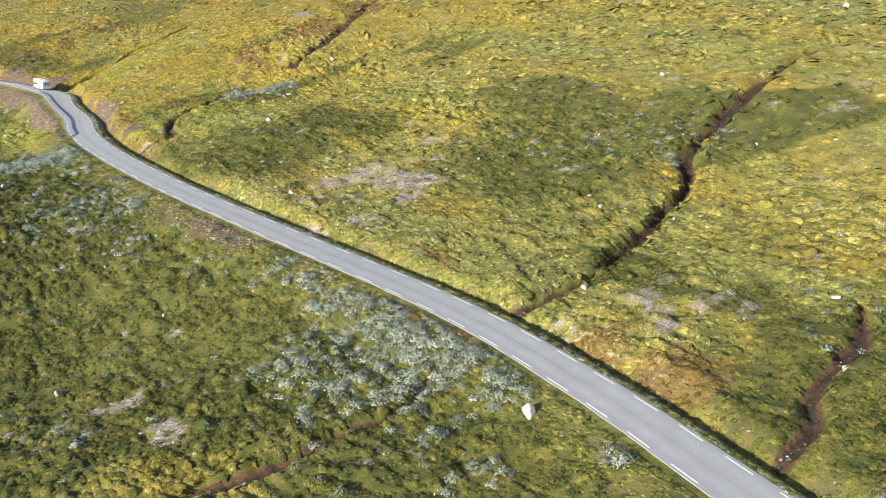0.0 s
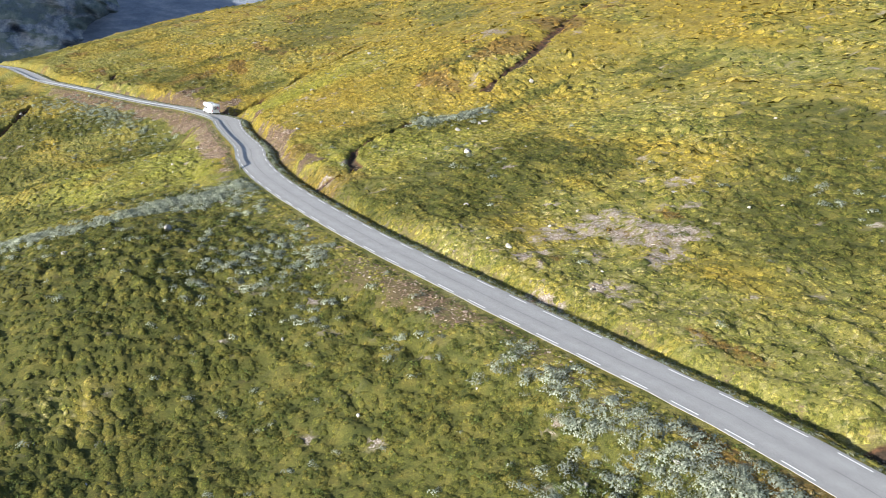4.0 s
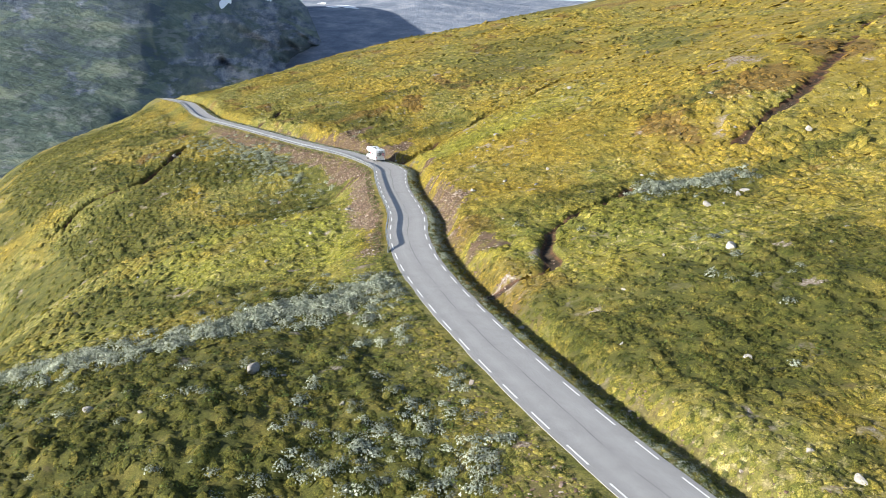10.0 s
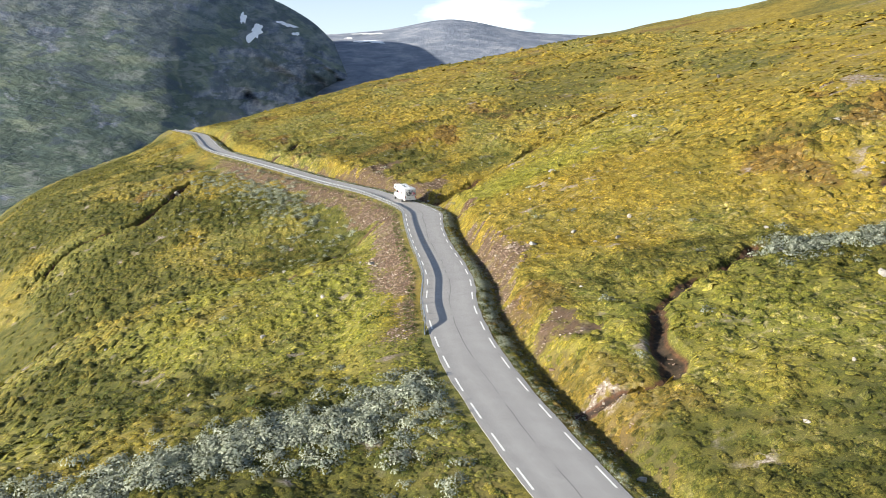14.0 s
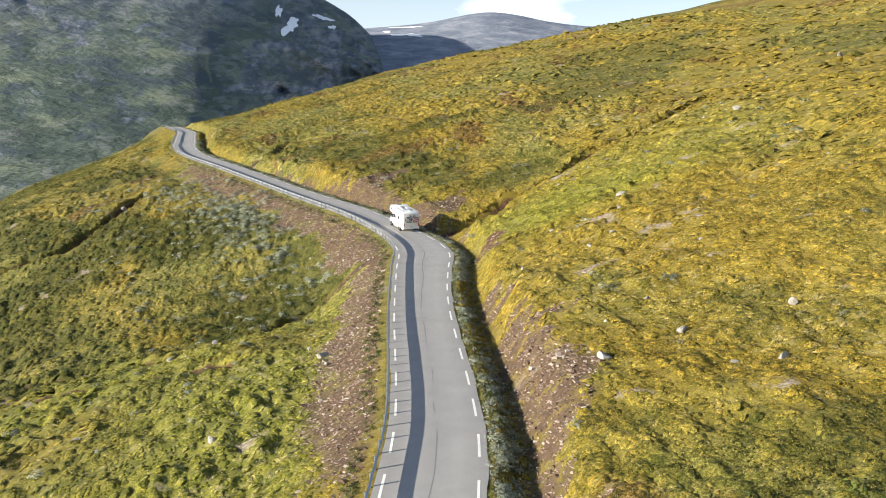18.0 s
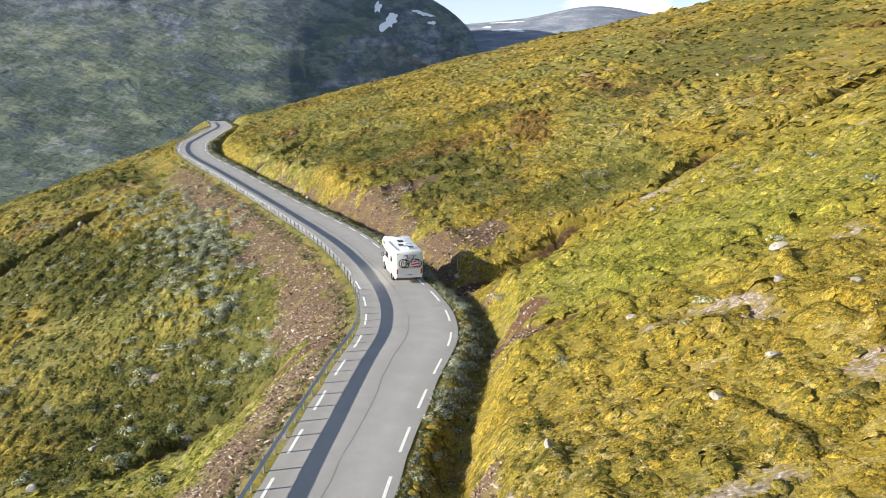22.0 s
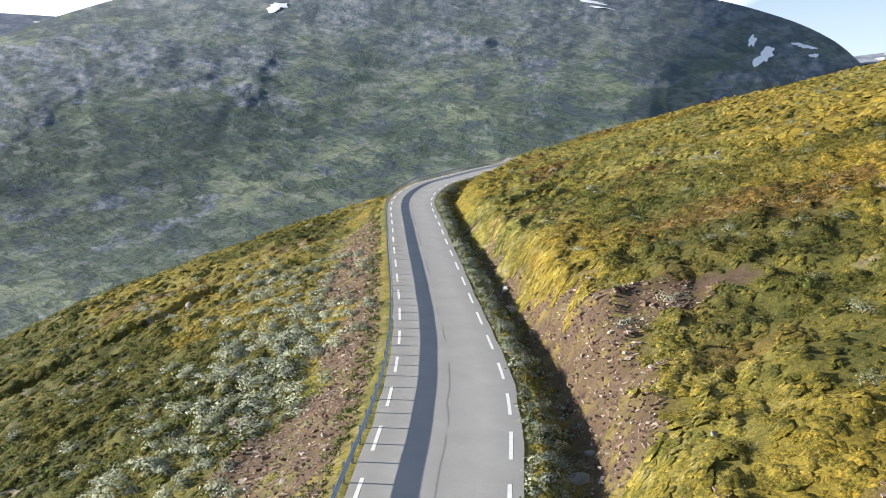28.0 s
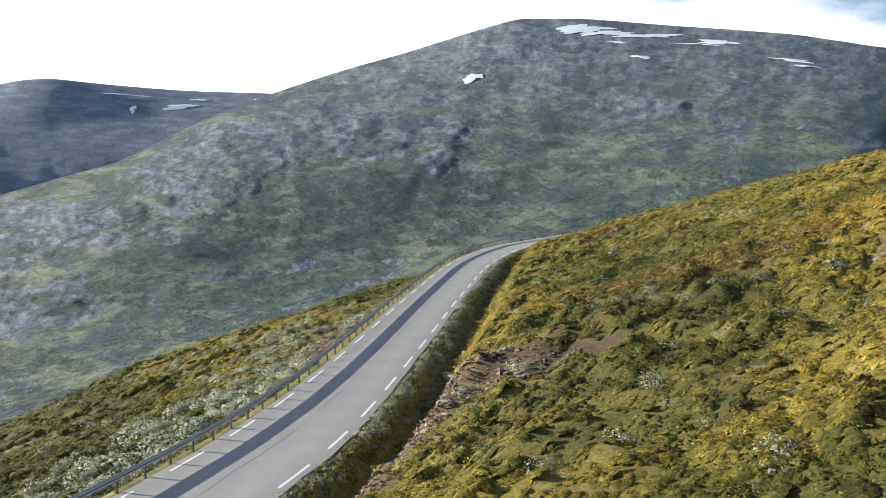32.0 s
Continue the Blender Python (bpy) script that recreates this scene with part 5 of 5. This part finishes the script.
VAN_WHITE = gloss("white_gelcoat", (0.80, 0.80, 0.79), 0.28, 0, 0.12)
DARK_GLASS = gloss("tinted_glass", (0.012, 0.014, 0.016), 0.08)
BLACK_PLASTIC = gloss("black_plastic", (0.025, 0.025, 0.027), 0.5, 0, 0.1)
RUBBER = gloss("tyre_rubber", (0.022, 0.022, 0.023), 0.85, 0, 0.3)
RIM = gloss("steel_rim", (0.45, 0.46, 0.47), 0.35, 0.8)
RED = gloss("red_film", (0.55, 0.03, 0.09), 0.35)
LAMP_RED = gloss("red_lamp_lens", (0.42, 0.012, 0.015), 0.15)
GREY_PLASTIC = gloss("grey_plastic", (0.42, 0.43, 0.44), 0.5)
PLATE_WHITE = gloss("plate_white", (0.75, 0.75, 0.73), 0.4)
ALUMINIUM = gloss("aluminium_tube", (0.55, 0.56, 0.57), 0.35, 0.9)


def wheel(van, x, y, r=0.345, wide=0.23):
    tyre = part("wheel", disc(r, wide, (x, y, r), inner=r * 0.62), RUBBER, van, "black tyre", True)
    rim = part("rim", disc(r * 0.63, wide * 0.7, (x, y, r), inner=r * 0.16), RIM, tyre, "steel rim")
    for k in range(8):
        t = 2 * math.pi * k / 8
        part("rim_spoke", block((wide * 0.3, 0.05, r * 0.5), (x + math.copysign(wide * 0.33, x), y + math.sin(t) * r * 0.36, r + math.cos(t) * r * 0.36), 0.008, Matrix.Rotation(-t, 4, "X"), 1), RIM, tyre)
    return tyre


def window_unit(van, size, at, axis):
    """A framed acrylic window on a side (axis x) or front and back (axis y)."""
    w, h = size
    thick = 0.035
    dims = (thick, w, h) if axis == "x" else (w, thick, h)
    inner = (thick + 0.02, w - 0.09, h - 0.09) if axis == "x" else (w - 0.09, thick + 0.02, h - 0.09)
    fr = part("window", block(dims, at, 0.016, None, 2), BLACK_PLASTIC, van, "dark framed window")
    part("pane", block(inner, at, 0.012, None, 2), DARK_GLASS, fr)
    return fr


def bicycle(van, at, flip, frame_mat, nm="bicycle"):
    """A bicycle hung across the tail, wheels along x."""
    x, y, z = at
    s = -1 if flip else 1
    B = new(nm)
    B.parent = van
    r = 0.335

    def q(a, b):
        return (x + s * a, y, z + b)
    part("tyre", tube([(x + s * -0.52 + r * math.cos(t), y, z + r + r * math.sin(t)) for t in (2 * math.pi * k / 28 for k in range(28))], 0.042, 6, True), RUBBER, B)
    part("tyre", tube([(x + s * 0.52 + r * math.cos(t), y, z + r + r * math.sin(t)) for t in (2 * math.pi * k / 28 for k in range(28))], 0.042, 6, True), RUBBER, B)
    for cx in (-0.52, 0.52):
        part("hub", disc(0.045, 0.07, q(cx, r), "Y", 10), ALUMINIUM, B)
        for k in range(8):
            t = math.pi * k / 8
            part("spoke", tube([q(cx + 0.32 * math.cos(t), r + 0.32 * math.sin(t)), q(cx - 0.32 * math.cos(t), r - 0.32 * math.sin(t))], 0.004, 4), ALUMINIUM, B)
    part("frame", tube([q(-0.52, r), q(-0.10, 0.30), q(0.36, 0.78), q(-0.20, 0.80), q(-0.10, 0.30)], 0.02), frame_mat, B)
    part("seat_stay", tube([q(-0.52, r), q(-0.20, 0.80), q(-0.23, 0.93)], 0.014), frame_mat, B)
    part("fork", tube([q(0.52, r), q(0.40, 0.72), q(0.34, 0.92)], 0.018), frame_mat, B)
    part("handlebar", tube([(x + s * 0.30, y - 0.05, z + 0.96), (x + s * 0.36, y, z + 0.95), (x + s * 0.30, y + 0.06, z + 0.98), (x + s * 0.22, y + 0.07, z + 0.97)], 0.016), BLACK_PLASTIC, B)
    part("saddle", block((0.27, 0.11, 0.06), q(-0.25, 0.97), 0.025), BLACK_PLASTIC, B, "black saddle")
    part("crank", disc(0.09, 0.02, q(-0.10, 0.30), "Y", 14), BLACK_PLASTIC, B)
    return B


def motorhome(m):
    van = tagged(new("motorhome"), "white overcab motorhome carrying two bicycles and a red-striped board", "motorhome")
    W = 1.15
    body = [(-3.30, 0.62), (-3.34, 1.2), (-3.32, 2.52), (-3.18, 2.72), (-1.0, 2.78), (1.05, 2.80), (1.5, 3.02), (2.2, 3.02), (2.78, 2.70), (2.92, 2.36), (2.70, 2.08), (1.35, 2.00), (1.30, 0.52), (-1.2, 0.50), (-3.2, 0.50)]
    part("body", prism(body, -W, W, 0.07), VAN_WHITE, van, "white living box with an overcab bed", True)
    cab = [(1.25, 0.48), (3.22, 0.42), (3.34, 0.62), (3.30, 0.98), (2.72, 1.22), (2.02, 2.04), (1.25, 2.06)]
    cab_ob = part("cab", prism(cab, -0.99, 0.99, 0.08), VAN_WHITE, van, "white driver's cab", True)
    part("windscreen", block((1.66, 0.04, 0.96), (0, 2.40, 1.645), 0.03, Matrix.Rotation(math.radians(40.5), 4, "X")), DARK_GLASS, cab_ob, "dark windscreen")
    for sx in (-1, 1):
        part("cab_window", prism([(1.52, 1.28), (2.48, 1.28), (1.98, 1.86), (1.52, 1.88)], sx * 0.975, sx * 1.003, 0.0), DARK_GLASS, cab_ob, "dark cab side window")
        part("door_seam", block((0.012, 0.02, 1.2), (sx * 0.992, 1.47, 1.15)), BLACK_PLASTIC, cab_ob)
        arm = part("mirror", block((0.20, 0.10, 0.30), (sx * 1.24, 2.22, 1.42), 0.035), BLACK_PLASTIC, van, "black door mirror")
        part("mirror_glass", block((0.15, 0.012, 0.23), (sx * 1.24, 2.165, 1.42), 0.004), RIM, arm)
        part("mirror_arm", tube([(sx * 0.98, 2.18, 1.30), (sx * 1.18, 2.22, 1.34)], 0.025), BLACK_PLASTIC, arm)
        part("headlight", block((0.34, 0.16, 0.22), (sx * 0.74, 3.18, 0.98), 0.05), GREY_PLASTIC, cab_ob, "clear headlight")
        part("side_skirt", block((0.06, 2.15, 0.26), (sx * 1.10, -0.05, 0.46), 0.02), GREY_PLASTIC, van, "grey side skirt")
        part("rear_skirt", block((0.06, 0.95, 0.24), (sx * 1.10, -2.80, 0.50), 0.02), VAN_WHITE, van)
        part("wheel_arch", disc(0.46, 0.06, (sx * 1.125, -1.72, 0.40), seg=24, inner=0.37), BLACK_PLASTIC, van, "black wheel arch")
        # swept red decal of two slanting bands
        part("red_decal", prism([(-0.30, 1.30), (-0.05, 1.30), (0.28, 1.98), (0.12, 1.98)], sx * 1.148, sx * 1.158), RED, van, "slanting red stripe")
        part("grey_decal", prism([(-0.52, 1.30), (-0.40, 1.30), (-0.06, 1.98), (-0.16, 1.98)], sx * 1.148, sx * 1.157), GREY_PLASTIC, van, "slanting grey stripe")
        lamp = part("tail_lamp", block((0.13, 0.06, 0.50), (sx * 1.02, -3.34, 0.98), 0.03), LAMP_RED, van, "tall red tail lamp")
        part("reflector", block((0.10, 0.03, 0.10), (sx * 1.02, -3.365, 0.80), 0.01), PLATE_WHITE, lamp)
        part("marker_lamp", block((0.10, 0.04, 0.05), (sx * 0.98, -3.335, 2.50), 0.01), LAMP_RED, van)
    window_unit(van, (0.95, 0.52), (-1.155, 0.62, 1.72), "x")
    window_unit(van, (0.62, 0.50), (-1.155, -1.35, 1.72), "x")
    window_unit(van, (0.55, 0.30), (-1.155, 1.95, 2.55), "x")
    window_unit(van, (0.80, 0.50), (1.155, -2.2, 1.72), "x")
    window_unit(van, (0.55, 0.30), (1.155, 1.95, 2.55), "x")
    door = part("entry_door", block((0.04, 0.64, 1.75), (1.155, 0.62, 1.48), 0.03), VAN_WHITE, van, "white entry door")
    part("door_window", block((0.05, 0.38, 0.55), (1.158, 0.62, 1.85), 0.03), DARK_GLASS, door)
    part("door_handle", block((0.05, 0.10, 0.05), (1.175, 0.84, 1.40), 0.012), BLACK_PLASTIC, door)
    for y, z, w, h in ((-2.75, 0.85, 0.55, 0.36), (-0.35, 0.90, 0.42, 0.40)):
        part("service_hatch", block((0.02, w, h), (-1.152, y, z), 0.008), GREY_PLASTIC, van)
    for x, y in ((-0.96, 2.52), (0.96, 2.52), (-1.0, -1.72), (1.0, -1.72)):
        wheel(van, x, y)
    # roof: three vents, an aerial dome, gutter rails
    for x, y, w, l in ((0.0, 0.55, 0.48, 0.66), (-0.30, -1.15, 0.42, 0.42), (0.35, -2.15, 0.42, 0.42)):
        v = part("roof_vent", block((w + 0.10, l + 0.10, 0.07), (x, y, 2.80), 0.02), VAN_WHITE, van, "white roof vent with dark lid")
        part("vent_lid", block((w + 0.04, l + 0.04, 0.07), (x, y, 2.87), 0.03), DARK_GLASS, v)
    part("roof_dome", block((0.42, 0.42, 0.16), (0.38, -0.35, 2.85), 0.07, None, 3), VAN_WHITE, van)
    part("roof_hatch", block((0.5, 0.34, 0.05), (0, 1.95, 3.03), 0.02), DARK_GLASS, van)
    for sx in (-1, 1):
        part("roof_rail", tube([(sx * 1.02, -2.95, 2.80), (sx * 1.02, 0.9, 2.84)], 0.022), ALUMINIUM, van)
    # tail: raised panel, bumper, plate, bicycle rack
    part("tail_panel", block((2.0, 0.03, 0.62), (0, -3.335, 1.10), 0.02), VAN_WHITE, van)
    part("rear_bumper", block((2.22, 0.14, 0.26), (0, -3.33, 0.62), 0.05), VAN_WHITE, van, "white rear bumper")
    plate = part("number_plate", block((0.52, 0.02, 0.12), (-0.02, -3.41, 0.74), 0.006), PLATE_WHITE, van, "number plate with plain bars")
    for k in range(6):
        part("plate_bar", block((0.045, 0.006, 0.075), (-0.20 + k * 0.073, -3.4225, 0.74)), BLACK_PLASTIC, plate)
    rack = part("bike_rack", tube([(-0.62, -3.36, 1.38), (-0.62, -3.80, 1.38), (0.62, -3.80, 1.38), (0.62, -3.36, 1.38)], 0.022), ALUMINIUM, van, "aluminium bicycle rack")
    part("rack_upright", tube([(-0.55, -3.37, 1.38), (-0.55, -3.39, 2.35), (0.55, -3.39, 2.35), (0.55, -3.37, 1.38)], 0.02), ALUMINIUM, rack)
    for y in (-3.50, -3.70):
        part("rack_channel", block((1.55, 0.07, 0.03), (0, y, 1.40), 0.01), ALUMINIUM, rack)
    bicycle(van, (-0.06, -3.52, 1.42), False, BLACK_PLASTIC)
    bicycle(van, (0.10, -3.70, 1.42), True, gloss("dark_blue_frame", (0.03, 0.04, 0.07), 0.35))
    board = part("warning_board", block((0.58, 0.02, 0.58), (0.36, -3.80, 1.50), 0.012), PLATE_WHITE, van, "square white warning board with slanting red stripes")
    for k in range(3):
        c = -0.26 + 0.26 * k
        # slanting bands clipped to the square
        lo, hi = c - 0.07, c + 0.07

        def edge(o):
            # the line x - z = o inside the square
            return [(max(-0.285, o - 0.285), max(-0.285, -0.285 - o)), (min(0.285, o + 0.285), min(0.285, 0.285 - o))]
        (a0, b0), (a1, b1) = edge(lo * 1.25), edge(hi * 1.25)
        bm = bmesh.new()
        bm.faces.new([bm.verts.new((0.36 + q[0], -3.815, 1.50 + q[1])) for q in (a0, a1, b1, b0)])
        r = bmesh.ops.extrude_face_region(bm, geom=bm.faces[:])
        bmesh.ops.translate(bm, verts=[g for g in r["geom"] if isinstance(g, bmesh.types.BMVert)], vec=(0, -0.004, 0))
        part("red_band", bm, RED, board)
    # the board hangs askew over the wheels
    board.matrix_basis = Matrix.Translation((0.40, -3.80, 1.74)) @ Matrix.Rotation(math.radians(34), 4, "Y") @ Matrix.Translation((-0.36, 3.80, -1.50))
    part("step", block((0.6, 0.22, 0.04), (1.05, 0.62, 0.38), 0.01), GREY_PLASTIC, van)
    van.matrix_world = m
    return van


VAN_U, VAN_S = 326.8, 1.8
_p, _q = surface(VAN_U - 2, VAN_S), surface(VAN_U + 2, VAN_S)
_c = surface(VAN_U, VAN_S)
motorhome(pose(_c[0], _c[1], (_p[2] + _q[2]) / 2, math.degrees(math.atan2(_q[2] - _p[2], 4)), 0, math.degrees(math.atan2(_q[1] - _p[1], _q[0] - _p[0])) - 90))


# ---------------------------------------------------------------- old snow on the mountains
SETTLED = {}


def settled(z):
    """The mountain with its small hollows filled, as snow lies on it."""
    if id(z) not in SETTLED:
        q = z
        for axis in (0, 1):
            q = sum(np.roll(q, k, axis) for k in range(-4, 5)) / 9
        SETTLED[id(z)] = np.where(np.abs(q - z) < 60, q, z)
    return SETTLED[id(z)]


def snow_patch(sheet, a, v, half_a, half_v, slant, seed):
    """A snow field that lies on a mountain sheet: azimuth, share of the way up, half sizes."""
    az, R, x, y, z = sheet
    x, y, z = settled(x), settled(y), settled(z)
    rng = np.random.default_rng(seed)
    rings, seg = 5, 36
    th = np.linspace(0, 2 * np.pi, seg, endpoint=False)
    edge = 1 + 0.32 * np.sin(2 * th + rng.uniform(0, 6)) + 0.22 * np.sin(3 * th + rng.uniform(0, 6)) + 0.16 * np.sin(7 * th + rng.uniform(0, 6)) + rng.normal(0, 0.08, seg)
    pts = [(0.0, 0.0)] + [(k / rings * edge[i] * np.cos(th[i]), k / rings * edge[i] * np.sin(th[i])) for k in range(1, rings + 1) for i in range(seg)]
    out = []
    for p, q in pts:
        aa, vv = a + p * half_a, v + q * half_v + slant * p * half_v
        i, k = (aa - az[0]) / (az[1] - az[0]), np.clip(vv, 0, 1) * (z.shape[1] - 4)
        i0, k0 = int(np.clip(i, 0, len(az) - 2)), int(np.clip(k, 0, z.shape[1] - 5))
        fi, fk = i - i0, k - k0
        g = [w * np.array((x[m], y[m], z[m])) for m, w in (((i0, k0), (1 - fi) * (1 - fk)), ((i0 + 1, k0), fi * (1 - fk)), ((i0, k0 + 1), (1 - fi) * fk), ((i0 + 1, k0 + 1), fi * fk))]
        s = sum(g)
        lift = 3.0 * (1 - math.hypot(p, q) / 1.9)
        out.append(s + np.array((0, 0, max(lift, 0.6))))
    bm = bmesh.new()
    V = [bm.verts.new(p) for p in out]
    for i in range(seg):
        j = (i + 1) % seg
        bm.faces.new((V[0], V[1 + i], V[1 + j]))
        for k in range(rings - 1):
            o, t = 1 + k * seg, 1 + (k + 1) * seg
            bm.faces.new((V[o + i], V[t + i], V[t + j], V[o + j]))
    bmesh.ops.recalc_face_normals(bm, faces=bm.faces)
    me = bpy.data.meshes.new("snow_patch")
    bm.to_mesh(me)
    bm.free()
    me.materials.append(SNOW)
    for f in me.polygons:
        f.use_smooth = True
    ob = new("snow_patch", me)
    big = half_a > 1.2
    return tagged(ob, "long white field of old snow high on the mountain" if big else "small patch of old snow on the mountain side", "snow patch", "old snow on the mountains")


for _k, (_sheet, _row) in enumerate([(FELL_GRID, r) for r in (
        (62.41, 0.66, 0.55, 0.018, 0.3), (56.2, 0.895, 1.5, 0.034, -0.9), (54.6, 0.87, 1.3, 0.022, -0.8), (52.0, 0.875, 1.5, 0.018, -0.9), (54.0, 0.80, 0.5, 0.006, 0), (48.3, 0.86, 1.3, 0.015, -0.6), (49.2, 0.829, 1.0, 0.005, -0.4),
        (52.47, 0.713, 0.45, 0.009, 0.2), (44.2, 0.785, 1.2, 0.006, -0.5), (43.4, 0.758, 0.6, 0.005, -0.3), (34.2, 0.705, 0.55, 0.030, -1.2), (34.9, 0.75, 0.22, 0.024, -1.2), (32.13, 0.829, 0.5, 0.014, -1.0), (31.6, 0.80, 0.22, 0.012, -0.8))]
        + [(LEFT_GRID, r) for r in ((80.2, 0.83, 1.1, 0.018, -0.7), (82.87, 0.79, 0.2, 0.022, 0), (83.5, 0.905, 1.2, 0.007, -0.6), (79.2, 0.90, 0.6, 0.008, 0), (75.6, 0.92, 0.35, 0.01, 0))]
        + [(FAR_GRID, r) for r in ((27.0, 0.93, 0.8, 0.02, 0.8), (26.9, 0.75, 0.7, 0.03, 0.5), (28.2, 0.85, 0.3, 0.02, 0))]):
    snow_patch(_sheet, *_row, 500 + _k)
